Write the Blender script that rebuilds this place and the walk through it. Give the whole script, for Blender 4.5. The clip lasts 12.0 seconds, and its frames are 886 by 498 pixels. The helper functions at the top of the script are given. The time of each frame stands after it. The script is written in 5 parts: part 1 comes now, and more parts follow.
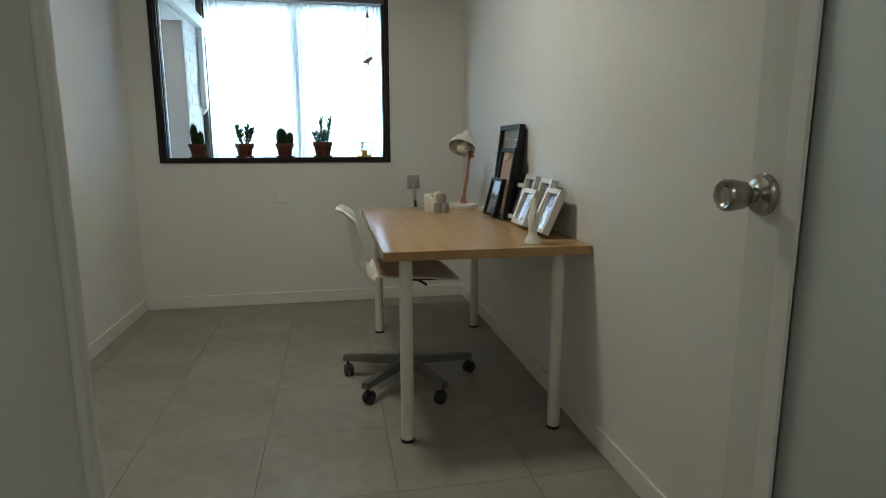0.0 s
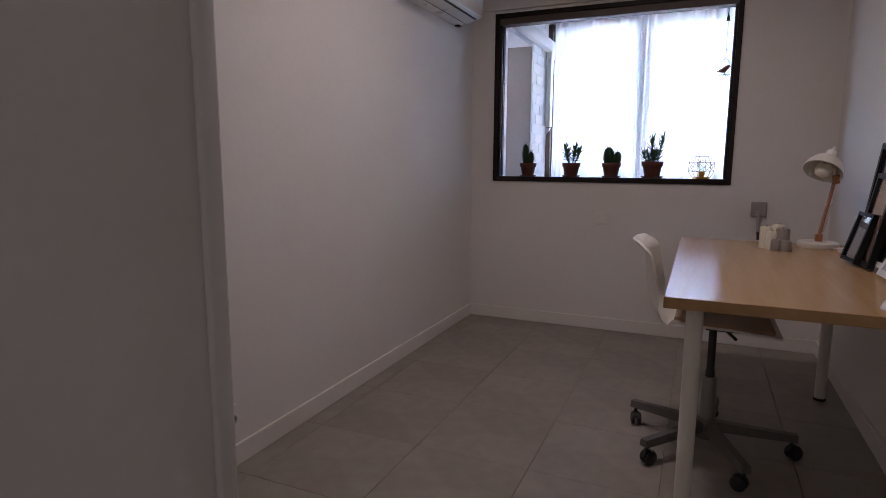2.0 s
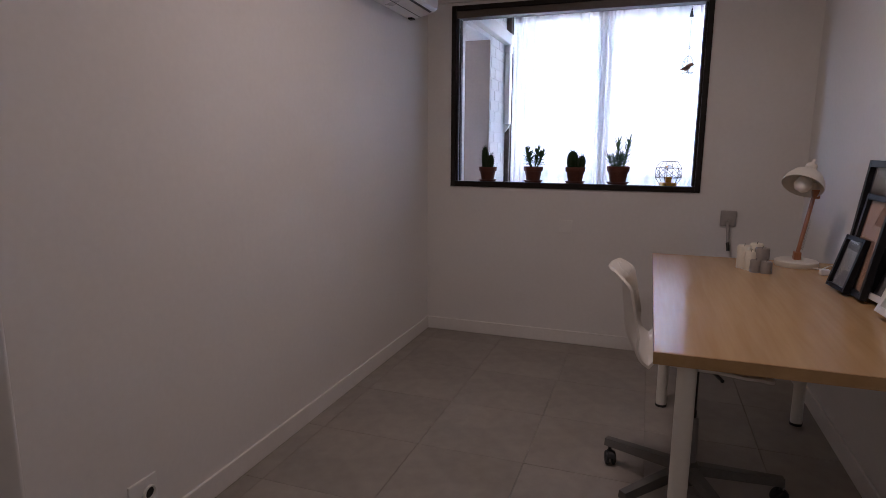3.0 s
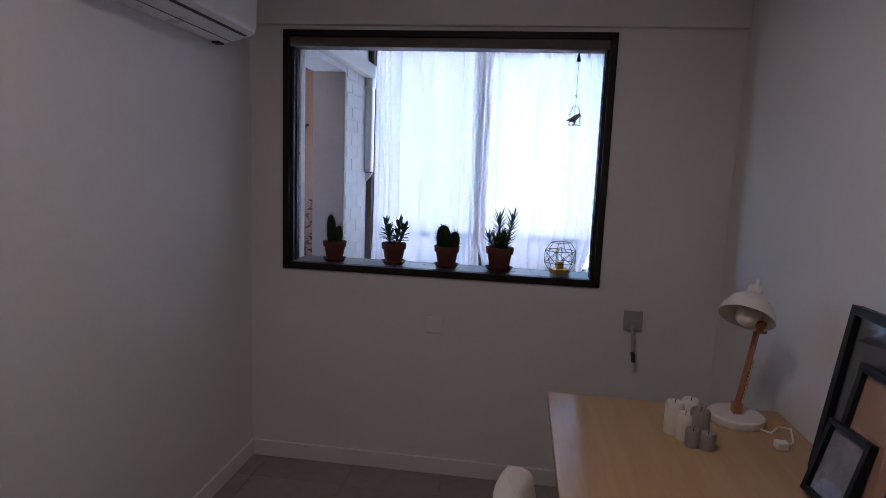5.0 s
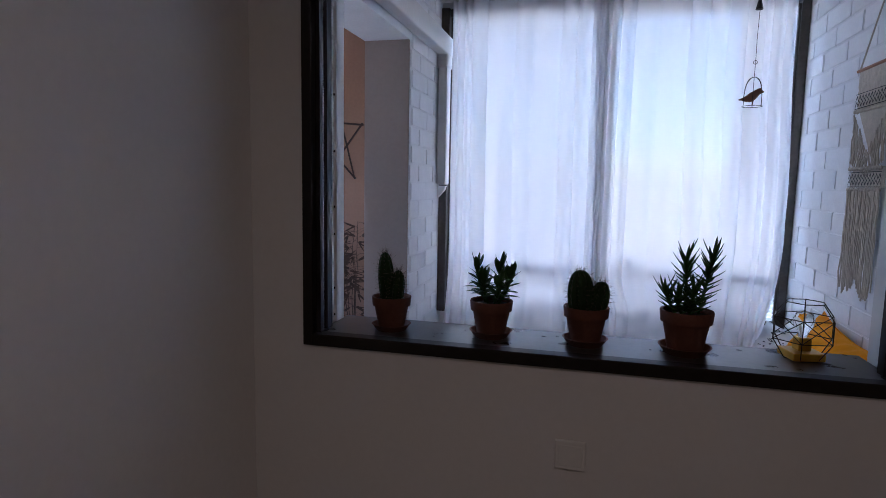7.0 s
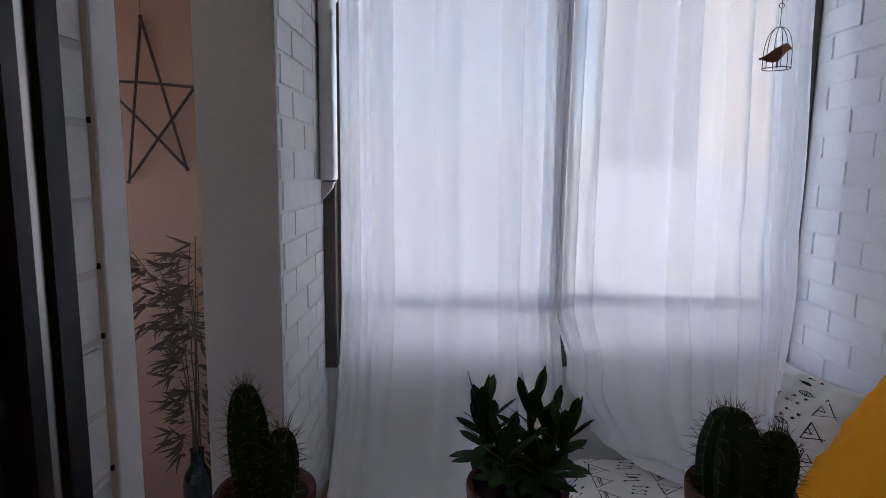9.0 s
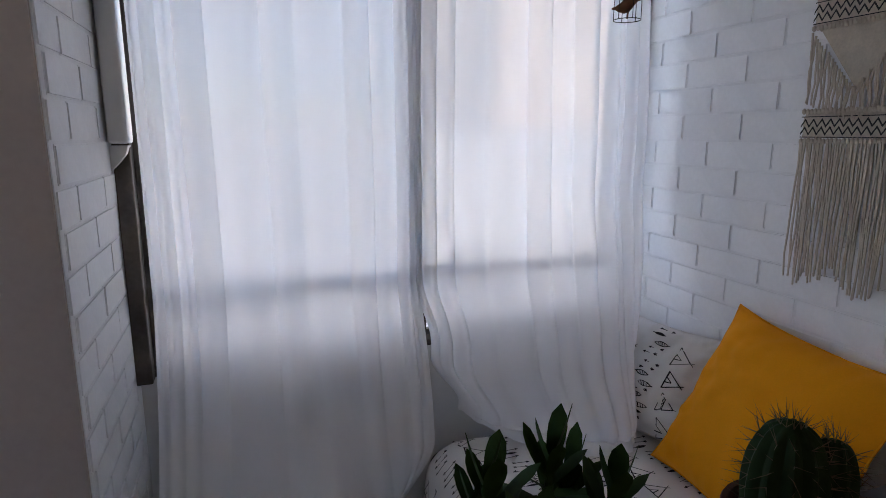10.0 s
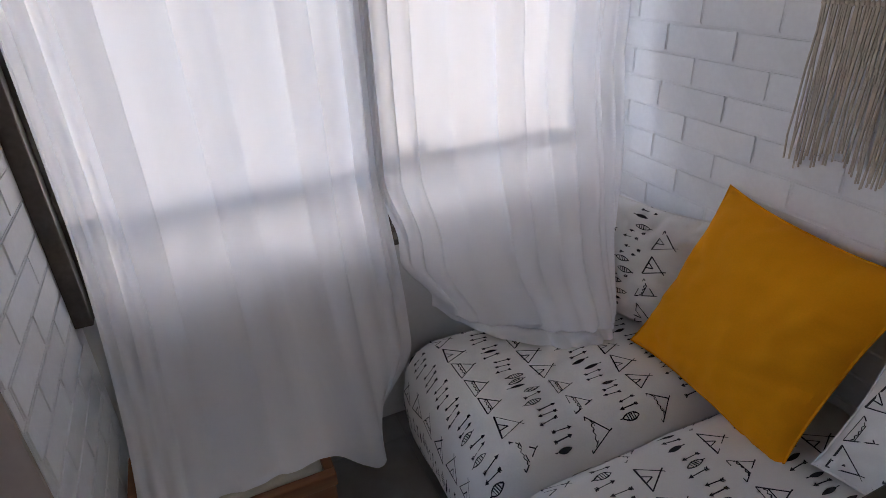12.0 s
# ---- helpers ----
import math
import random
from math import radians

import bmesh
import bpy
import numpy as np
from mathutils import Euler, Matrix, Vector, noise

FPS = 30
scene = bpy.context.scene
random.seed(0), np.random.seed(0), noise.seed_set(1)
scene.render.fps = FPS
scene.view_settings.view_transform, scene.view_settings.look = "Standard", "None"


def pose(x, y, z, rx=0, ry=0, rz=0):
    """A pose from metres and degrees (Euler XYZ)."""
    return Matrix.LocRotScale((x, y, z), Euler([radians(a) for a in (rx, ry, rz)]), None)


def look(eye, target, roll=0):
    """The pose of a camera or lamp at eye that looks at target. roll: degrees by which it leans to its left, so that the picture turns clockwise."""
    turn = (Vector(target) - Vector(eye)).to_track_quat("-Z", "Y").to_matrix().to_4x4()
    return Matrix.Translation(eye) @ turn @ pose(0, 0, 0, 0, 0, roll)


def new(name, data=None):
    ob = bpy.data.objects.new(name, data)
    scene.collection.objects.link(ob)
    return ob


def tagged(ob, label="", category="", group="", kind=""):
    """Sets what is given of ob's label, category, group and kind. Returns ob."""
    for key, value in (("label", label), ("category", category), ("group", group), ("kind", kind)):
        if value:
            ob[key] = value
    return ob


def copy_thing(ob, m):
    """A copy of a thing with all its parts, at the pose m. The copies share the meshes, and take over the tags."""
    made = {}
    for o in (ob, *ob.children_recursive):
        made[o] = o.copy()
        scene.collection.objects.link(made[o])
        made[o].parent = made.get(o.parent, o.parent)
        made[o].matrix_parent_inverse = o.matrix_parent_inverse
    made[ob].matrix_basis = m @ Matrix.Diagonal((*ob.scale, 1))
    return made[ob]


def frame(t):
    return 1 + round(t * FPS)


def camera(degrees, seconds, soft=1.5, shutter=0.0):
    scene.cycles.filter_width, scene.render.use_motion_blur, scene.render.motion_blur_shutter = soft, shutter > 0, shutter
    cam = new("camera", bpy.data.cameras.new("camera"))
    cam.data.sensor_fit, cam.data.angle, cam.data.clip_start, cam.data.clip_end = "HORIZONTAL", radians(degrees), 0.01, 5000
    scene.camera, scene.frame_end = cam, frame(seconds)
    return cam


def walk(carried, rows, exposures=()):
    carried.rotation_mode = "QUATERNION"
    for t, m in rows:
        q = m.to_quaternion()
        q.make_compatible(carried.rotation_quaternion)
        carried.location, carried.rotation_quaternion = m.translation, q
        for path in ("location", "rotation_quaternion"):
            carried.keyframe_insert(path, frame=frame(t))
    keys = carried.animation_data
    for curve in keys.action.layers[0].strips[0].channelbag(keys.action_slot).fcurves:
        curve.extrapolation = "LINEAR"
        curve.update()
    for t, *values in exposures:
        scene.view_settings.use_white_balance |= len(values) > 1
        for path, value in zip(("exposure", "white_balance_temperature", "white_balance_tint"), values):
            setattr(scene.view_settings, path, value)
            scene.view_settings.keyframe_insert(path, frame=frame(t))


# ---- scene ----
cam = camera(74.7, 12.0, soft=0.8)
PATH = [
    (0, (1.287, -4.163, 1.1), (1.651, -2.228, 0.753), -0.1),
    (0.5, (1.388, -4.058, 1.104), (1.313, -2.087, 0.775), 1.8),
    (1, (1.488, -3.989, 1.123), (1.005, -2.07, 0.827), 1.4),
    (1.5, (1.538, -3.989, 1.132), (0.782, -2.158, 0.853), 0.9),
    (2, (1.523, -3.962, 1.126), (0.726, -2.152, 0.829), 0.3),
    (2.5, (1.467, -3.802, 1.11), (0.724, -1.971, 0.805), -0.3),
    (2.7, (1.415, -3.759, 1.154), (0.711, -1.917, 0.821), -0.1),
    (4.5, (1.395, -2.997, 1.484), (1.019, -1.059, 1.165), 1.6),
    (5, (1.316, -2.703, 1.516), (1.057, -0.739, 1.238), 2.3),
    (5.5, (1.246, -2.339, 1.483), (0.949, -0.38, 1.21), 1.8),
    (6, (1.059, -2.051, 1.442), (0.701, -0.101, 1.174), 1.6),
    (6.5, (0.932, -1.806, 1.448), (0.48, 0.127, 1.205), 1.3),
    (7, (0.956, -1.501, 1.467), (0.468, 0.426, 1.241), 1.1),
    (7.2, (0.944, -1.391, 1.462), (0.465, 0.537, 1.229), 1.0),
    (8.8, (0.619, -0.567, 1.517), (0.482, 1.41, 1.253), 0.9),
    (9, (0.592, -0.492, 1.511), (0.574, 1.488, 1.231), 0.8),
    (9.5, (0.464, -0.311, 1.505), (0.818, 1.628, 1.168), 0.5),
    (10, (0.472, -0.188, 1.488), (1.104, 1.669, 1.097), 0.2),
    (10.5, (0.527, -0.075, 1.535), (1.182, 1.766, 1.105), 0.1),
    (11, (0.554, -0.018, 1.603), (1.205, 1.801, 1.087), -0.4),
    (11.5, (0.538, 0.034, 1.605), (1.218, 1.775, 0.895), -1.3),
    (12, (0.516, 0.068, 1.613), (1.227, 1.691, 0.686), -2.3),
]
walk(cam, [(t, look(eye, target, roll)) for t, eye, target, roll in PATH],
     exposures=[(0.0, 4.45, 5050, -15), (0.5, 4.22, 5120, -5), (1.0, 4.05, 5150, 8), (1.5, 3.95, 5150, 14), (2.7, 3.85, 5400, 20), (4.5, 3.40, 5250, 20),
                (5.5, 3.10, 4950, 15), (6.5, 2.85, 5000, 15), (7.2, 2.64, 5400, 19), (8.8, 2.49, 5900, 17), (9.5, 2.47, 6050, 17), (10.5, 2.45, 6150, 15), (11.5, 2.51, 6300, 17), (12.0, 2.63, 6550, 18)])

# ---- world, sun, large lights ----
world = bpy.data.worlds.new("sky")
scene.world = world
world.use_nodes = True
sky = world.node_tree.nodes.new("ShaderNodeTexSky")
sky.sky_type, sky.sun_disc = "NISHITA", False
sky.sun_elevation, sky.sun_rotation = radians(48), radians(200)
back = world.node_tree.nodes["Background"]
back.inputs["Strength"].default_value = 0.15
world.node_tree.links.new(sky.outputs[0], back.inputs["Color"])


def lamp(name, kind, m, energy, colour, **more):
    data = bpy.data.lights.new(name, kind)
    data.energy, data.color = energy, colour
    for key, value in more.items():
        if key == "angle":
            data.angle = value
        elif key == "size":
            data.shape, data.size, data.size_y = "RECTANGLE", value[0], value[1]
    ob = new(name, data)
    ob.matrix_basis = m
    return ob


lamp("sun", "SUN", look((-1.5, -6, 7), (0, 0, 0)), 4.5, (1.0, 0.95, 0.88), angle=radians(0.5))
# fill lamp added in the unseen hall, behind the start of the walk
lamp("hall_bulb", "AREA", look((1.6, -5.3, 2.385), (1.6, -5.3, 0)), 0.30, (1.0, 0.80, 0.62), size=(0.26, 0.26))
# the study's ceiling lamp
lamp("ceiling_bulb", "AREA", look((1.1, -1.8, 2.385), (1.1, -1.8, 0)), 0.70, (1.0, 0.74, 0.54), size=(0.26, 0.26))


# ---- materials ----
def shade(name, colour, rough=0.6, metal=0.0, vary=0.06, scale=6.0, grain=60.0, bump=0.1, depth=0.002, spec=0.5, each=0.0, sheen=0.0, coat=0.0, stretch=(1, 1, 1), dirt=None):
    """A plain painted, plastic, clay or cloth surface with two scales of variation and a fine relief."""
    m = bpy.data.materials.new(name)
    m.use_nodes = True
    n, l = m.node_tree.nodes, m.node_tree.links
    b = n["Principled BSDF"]
    co = n.new("ShaderNodeTexCoord")
    mp = n.new("ShaderNodeMapping")
    mp.inputs["Scale"].default_value = stretch
    l.new(co.outputs["Object"], mp.inputs["Vector"])
    big, fine = n.new("ShaderNodeTexNoise"), n.new("ShaderNodeTexNoise")
    big.inputs["Scale"].default_value, big.inputs["Detail"].default_value = scale, 5
    fine.inputs["Scale"].default_value, fine.inputs["Detail"].default_value = grain, 4
    l.new(mp.outputs[0], big.inputs["Vector"])
    l.new(mp.outputs[0], fine.inputs["Vector"])
    mix = n.new("ShaderNodeMix")
    mix.data_type = "RGBA"
    lo = [max(0.0, c * (1 - vary * 1.6)) for c in colour]
    hi = [min(1.0, c * (1 + vary)) for c in colour]
    if dirt:
        lo = dirt
    mix.inputs[6].default_value, mix.inputs[7].default_value = (*lo, 1), (*hi, 1)
    add = n.new("ShaderNodeMath")
    add.operation = "MULTIPLY_ADD"
    add.inputs[1].default_value = 0.45
    l.new(fine.outputs[0], add.inputs[0])
    half = n.new("ShaderNodeMath")
    half.operation = "MULTIPLY"
    half.inputs[1].default_value = 0.6
    l.new(big.outputs[0], half.inputs[0])
    l.new(half.outputs[0], add.inputs[2])
    ramp = n.new("ShaderNodeMapRange")
    ramp.inputs[1].default_value, ramp.inputs[2].default_value = 0.3, 0.75
    l.new(add.outputs[0], ramp.inputs[0])
    l.new(ramp.outputs[0], mix.inputs[0])
    out = mix.outputs[2]
    if each:
        info = n.new("ShaderNodeObjectInfo")
        hsv = n.new("ShaderNodeHueSaturation")
        rng = n.new("ShaderNodeMapRange")
        rng.inputs[3].default_value, rng.inputs[4].default_value = 1 - each, 1 + each
        l.new(info.outputs["Random"], rng.inputs[0])
        l.new(rng.outputs[0], hsv.inputs["Value"])
        l.new(out, hsv.inputs["Color"])
        out = hsv.outputs[0]
    l.new(out, b.inputs["Base Color"])
    rr = n.new("ShaderNodeMapRange")
    rr.inputs[3].default_value, rr.inputs[4].default_value = max(0.02, rough - min(0.08, rough * rough * 0.25)), min(1.0, rough + min(0.08, rough * rough * 0.25))
    l.new(big.outputs[0], rr.inputs[0])
    l.new(rr.outputs[0], b.inputs["Roughness"])
    b.inputs["Metallic"].default_value = metal
    b.inputs["Specular IOR Level"].default_value = spec
    b.inputs["Sheen Weight"].default_value = sheen
    b.inputs["Coat Weight"].default_value = coat
    if bump:
        bp = n.new("ShaderNodeBump")
        bp.inputs["Strength"].default_value, bp.inputs["Distance"].default_value = bump, depth
        l.new(add.outputs[0], bp.inputs["Height"])
        l.new(bp.outputs[0], b.inputs["Normal"])
    return m


def wood(name, dark, light, rough=0.4, axis=1, scale=9.0):
    m = bpy.data.materials.new(name)
    m.use_nodes = True
    n, l = m.node_tree.nodes, m.node_tree.links
    b = n["Principled BSDF"]
    co, mp = n.new("ShaderNodeTexCoord"), n.new("ShaderNodeMapping")
    st = [scale, scale, scale]
    st[axis] = scale * 0.06
    mp.inputs["Scale"].default_value = st
    l.new(co.outputs["Object"], mp.inputs["Vector"])
    a, c = n.new("ShaderNodeTexNoise"), n.new("ShaderNodeTexNoise")
    a.inputs["Scale"].default_value, a.inputs["Detail"].default_value, a.inputs["Distortion"].default_value = 1.2, 6, 0.6
    c.inputs["Scale"].default_value, c.inputs["Detail"].default_value = 9.0, 5
    l.new(mp.outputs[0], a.inputs["Vector"])
    l.new(mp.outputs[0], c.inputs["Vector"])
    add = n.new("ShaderNodeMath")
    add.operation = "MULTIPLY_ADD"
    add.inputs[1].default_value = 0.4
    l.new(c.outputs[0], add.inputs[0])
    l.new(a.outputs[0], add.inputs[2])
    ramp = n.new("ShaderNodeMapRange")
    ramp.inputs[1].default_value, ramp.inputs[2].default_value = 0.45, 0.95
    l.new(add.outputs[0], ramp.inputs[0])
    mix = n.new("ShaderNodeMix")
    mix.data_type = "RGBA"
    mix.inputs[6].default_value, mix.inputs[7].default_value = (*dark, 1), (*light, 1)
    l.new(ramp.outputs[0], mix.inputs[0])
    l.new(mix.outputs[2], b.inputs["Base Color"])
    b.inputs["Roughness"].default_value = rough
    bp = n.new("ShaderNodeBump")
    bp.inputs["Strength"].default_value, bp.inputs["Distance"].default_value = 0.08, 0.001
    l.new(add.outputs[0], bp.inputs["Height"])
    l.new(bp.outputs[0], b.inputs["Normal"])
    return m


def sheer(name, colour, through_light, open_part):
    """Thin cloth: part of the light passes straight through the weave, part glows through, the rest is scattered back."""
    m = bpy.data.materials.new(name)
    m.use_nodes = True
    n, l = m.node_tree.nodes, m.node_tree.links
    n.remove(n["Principled BSDF"])
    co, wave = n.new("ShaderNodeTexCoord"), n.new("ShaderNodeTexNoise")
    mp = n.new("ShaderNodeMapping")
    mp.inputs["Scale"].default_value = (1, 1, 0.08)
    wave.inputs["Scale"].default_value, wave.inputs["Detail"].default_value = 30, 5
    l.new(co.outputs["Object"], mp.inputs["Vector"])
    l.new(mp.outputs[0], wave.inputs["Vector"])
    tint = n.new("ShaderNodeMix")
    tint.data_type = "RGBA"
    tint.inputs[6].default_value, tint.inputs[7].default_value = (*[c * 0.98 for c in colour], 1), (*colour, 1)
    l.new(wave.outputs[0], tint.inputs[0])
    bp = n.new("ShaderNodeBump")
    bp.inputs["Strength"].default_value, bp.inputs["Distance"].default_value = 0.04, 0.002
    l.new(wave.outputs[0], bp.inputs["Height"])
    d, t, o = n.new("ShaderNodeBsdfDiffuse"), n.new("ShaderNodeBsdfTranslucent"), n.new("ShaderNodeBsdfTransparent")
    for x in (d, t):
        l.new(tint.outputs[2], x.inputs["Color"])
        l.new(bp.outputs[0], x.inputs["Normal"])
    a, b = n.new("ShaderNodeMixShader"), n.new("ShaderNodeMixShader")
    a.inputs[0].default_value, b.inputs[0].default_value = through_light, open_part
    l.new(d.outputs[0], a.inputs[1])
    l.new(t.outputs[0], a.inputs[2])
    l.new(a.outputs[0], b.inputs[1])
    l.new(o.outputs[0], b.inputs[2])
    l.new(b.outputs[0], n["Material Output"].inputs["Surface"])
    return m


def glassy(name, rough, colour=(1, 1, 1), ior=1.45):
    m = bpy.data.materials.new(name)
    m.use_nodes = True
    b = m.node_tree.nodes["Principled BSDF"]
    b.inputs["Base Color"].default_value = (*colour, 1)
    b.inputs["Transmission Weight"].default_value = 1.0
    b.inputs["Roughness"].default_value = rough
    b.inputs["IOR"].default_value = ior
    return m


PLASTER = shade("white_plaster", (0.74, 0.725, 0.70), 0.7, vary=0.03, scale=1.6, grain=45, bump=0.12, depth=0.003)
CEIL = shade("ceiling_paint", (0.84, 0.83, 0.81), 0.8, vary=0.03, scale=2, bump=0.08)
TRIM = shade("gloss_trim_paint", (0.76, 0.74, 0.71), 0.4, vary=0.04, scale=4, bump=0.05)
TILE = shade("grey_porcelain_tile", (0.30, 0.275, 0.245), 0.5, vary=0.16, scale=2.2, grain=14, bump=0.05, each=0.03, spec=0.45)
GROUT = shade("grey_grout", (0.275, 0.252, 0.224), 0.9, bump=0.2)
BROWN = shade("dark_brown_aluminium", (0.014, 0.010, 0.008), 0.45, vary=0.2, scale=10, bump=0.05, spec=0.25)
OUTBROWN = shade("weathered_brown_aluminium", (0.105, 0.086, 0.070), 0.5, vary=0.25, scale=12, bump=0.06, spec=0.3)
BOXBROWN = shade("brown_shutter_cover", (0.10, 0.082, 0.066), 0.5, vary=0.1, bump=0.04)
SILL = shade("dark_stone_sill", (0.055, 0.046, 0.042), 0.28, vary=0.35, scale=14, grain=70, bump=0.06)
BRICK = shade("white_painted_brick", (0.87, 0.87, 0.87), 0.55, vary=0.035, scale=9, grain=70, bump=0.35, depth=0.003, each=0.02)
MORTAR = shade("white_painted_mortar", (0.84, 0.84, 0.84), 0.65, vary=0.05, scale=12, grain=90, bump=0.4, depth=0.004)
PINK = shade("salmon_plaster", (0.33, 0.185, 0.115), 0.75, vary=0.08, scale=3, bump=0.15)
# pier end: darkened in its colour to stand for the dim side space
PIER = shade("shaded_cream_plaster", (0.41, 0.335, 0.285), 0.75, vary=0.05, scale=3, bump=0.15)
BIRCH = wood("birch_veneer", (0.41, 0.255, 0.112), (0.51, 0.345, 0.168), 0.22, axis=1)
EDGE = wood("birch_edge_band", (0.40, 0.25, 0.10), (0.50, 0.33, 0.15), 0.45, axis=1)
WHITEMETAL = shade("white_powder_coat", (0.74, 0.72, 0.66), 0.35, vary=0.03, bump=0.04)
WHITEPLASTIC = shade("white_plastic", (0.80, 0.78, 0.73), 0.28, vary=0.01, bump=0.03)
GREYMETAL = shade("grey_coated_steel", (0.14, 0.135, 0.125), 0.5, metal=0.3, vary=0.08, bump=0.04)
LIFTGREY = shade("grey_sleeve_plastic", (0.24, 0.23, 0.22), 0.45, vary=0.06, bump=0.04)
BLACK = shade("black_plastic", (0.014, 0.014, 0.015), 0.42, vary=0.2, bump=0.05)
CUSHION = shade("beige_seat_cloth", (0.46, 0.34, 0.23), 0.9, vary=0.1, grain=200, bump=0.3, sheen=0.3)
CHROME = shade("brushed_steel", (0.42, 0.40, 0.37), 0.24, metal=1.0, vary=0.05, bump=0.02)
DOORPAINT = shade("white_door_enamel", (0.72, 0.71, 0.68), 0.22, vary=0.03, bump=0.04)
FROST = glassy("frosted_glass", 0.55, (0.86, 0.92, 0.93))
GLASS = glassy("window_glass", 0.0)
CURTAIN = sheer("white_curtain_cloth", (0.965, 0.96, 0.965), 0.35, 0.018)
SHEER = sheer("white_sheer_cloth", (0.965, 0.96, 0.965), 0.34, 0.055)


# ---- building helpers ----
def link_mesh(name, bm, material, smooth=False):
    me = bpy.data.meshes.new(name)
    bm.to_mesh(me)
    bm.free()
    for mm in material if isinstance(material, (list, tuple)) else [material]:
        me.materials.append(mm)
    if smooth:
        me.polygons.foreach_set("use_smooth", [True] * len(me.polygons))
        try:
            me.set_sharp_from_angle(angle=radians(38))
        except Exception:
            pass
    return me


def part(name, bm, material, parent=None, label="", smooth=False, at=None):
    ob = new(name, link_mesh(name, bm, material, smooth))
    if parent:
        ob.parent = parent
    if at is not None:
        ob.matrix_basis = at
    if label:
        ob["label"] = label
    return ob


def thing(name, label, category, at=None, group=""):
    ob = new(name)
    ob.empty_display_size = 0.05
    if at is not None:
        ob.matrix_basis = at
    return tagged(ob, label, category, group)


def box(bm, lo, hi, bevel=0.0, seg=2, m=None):
    c = [(a + b) / 2 for a, b in zip(lo, hi)]
    s = [abs(b - a) for a, b in zip(lo, hi)]
    mat = Matrix.Translation(c) @ Matrix.Diagonal((*s, 1))
    if m is not None:
        mat = m @ mat
    vs = bmesh.ops.create_cube(bm, size=1, matrix=mat)["verts"]
    if bevel:
        es = list({e for v in vs for e in v.link_edges})
        bmesh.ops.bevel(bm, geom=es, offset=bevel, segments=seg, affect="EDGES", profile=0.5)
    return bm


def boxes(*list_of, bevel=0.0, seg=2):
    bm = bmesh.new()
    for lo, hi in list_of:
        box(bm, lo, hi, bevel, seg)
    return bm


def lathe(profile, n=32, m=None, bm=None):
    """A turned body about z from (radius, height) pairs."""
    bm = bm or bmesh.new()
    rings = []
    for r, z in profile:
        if r < 1e-5:
            rings.append([bm.verts.new((0, 0, z))])
        else:
            rings.append([bm.verts.new((r * math.cos(2 * math.pi * i / n), r * math.sin(2 * math.pi * i / n), z)) for i in range(n)])
    for a, b in zip(rings, rings[1:]):
        for i in range(n):
            j = (i + 1) % n
            if len(a) == 1 and len(b) == 1:
                continue
            if len(a) == 1:
                bm.faces.new((a[0], b[j], b[i]))
            elif len(b) == 1:
                bm.faces.new((a[i], a[j], b[0]))
            else:
                bm.faces.new((a[i], a[j], b[j], b[i]))
    bmesh.ops.recalc_face_normals(bm, faces=bm.faces)
    if m is not None:
        bmesh.ops.transform(bm, matrix=m, verts=[v for ring in rings for v in ring])
    return bm


def tube(points, r, n=10, bm=None, closed=False, taper=None):
    """A round bar along points."""
    bm = bm or bmesh.new()
    pts = [Vector(p) for p in points]
    rings = []
    count = len(pts)
    side = None
    for i, p in enumerate(pts):
        if closed:
            d = pts[(i + 1) % count] - pts[i - 1]
        else:
            d = pts[min(i + 1, count - 1)] - pts[max(i - 1, 0)]
        d.normalize()
        if side is None:
            side = d.orthogonal().normalized()
        else:
            side = (side - d * side.dot(d)).normalized()
        up = d.cross(side)
        rr = r if taper is None else r + (taper - r) * i / max(1, count - 1)
        rings.append([bm.verts.new(p + rr * (side * math.cos(2 * math.pi * k / n) + up * math.sin(2 * math.pi * k / n))) for k in range(n)])
    pairs = list(zip(rings, rings[1:])) + ([(rings[-1], rings[0])] if closed else [])
    for a, b in pairs:
        for k in range(n):
            j = (k + 1) % n
            bm.faces.new((a[k], a[j], b[j], b[k]))
    if not closed:
        bm.faces.new(rings[0][::-1])
        bm.faces.new(rings[-1])
    return bm


def sheet(fn, nu, nv, bm=None):
    """A surface from fn(u, v), u and v in 0..1."""
    bm = bm or bmesh.new()
    g = [[bm.verts.new(fn(i / nu, j / nv)) for i in range(nu + 1)] for j in range(nv + 1)]
    for j in range(nv):
        for i in range(nu):
            bm.faces.new((g[j][i], g[j][i + 1], g[j + 1][i + 1], g[j + 1][i]))
    return bm


def solid_sheet(fn, nu, nv, thick):
    bm = sheet(fn, nu, nv)
    bmesh.ops.recalc_face_normals(bm, faces=bm.faces)
    bmesh.ops.solidify(bm, geom=bm.faces[:], thickness=thick)
    return bm


def setting(name, bm, material, label, category, smooth=False):
    return tagged(part(name, bm, material, smooth=smooth), label, category, kind="structure")


def smoothstep(a, b, x):
    t = min(1.0, max(0.0, (x - a) / (b - a)))
    return t * t * (3 - 2 * t)


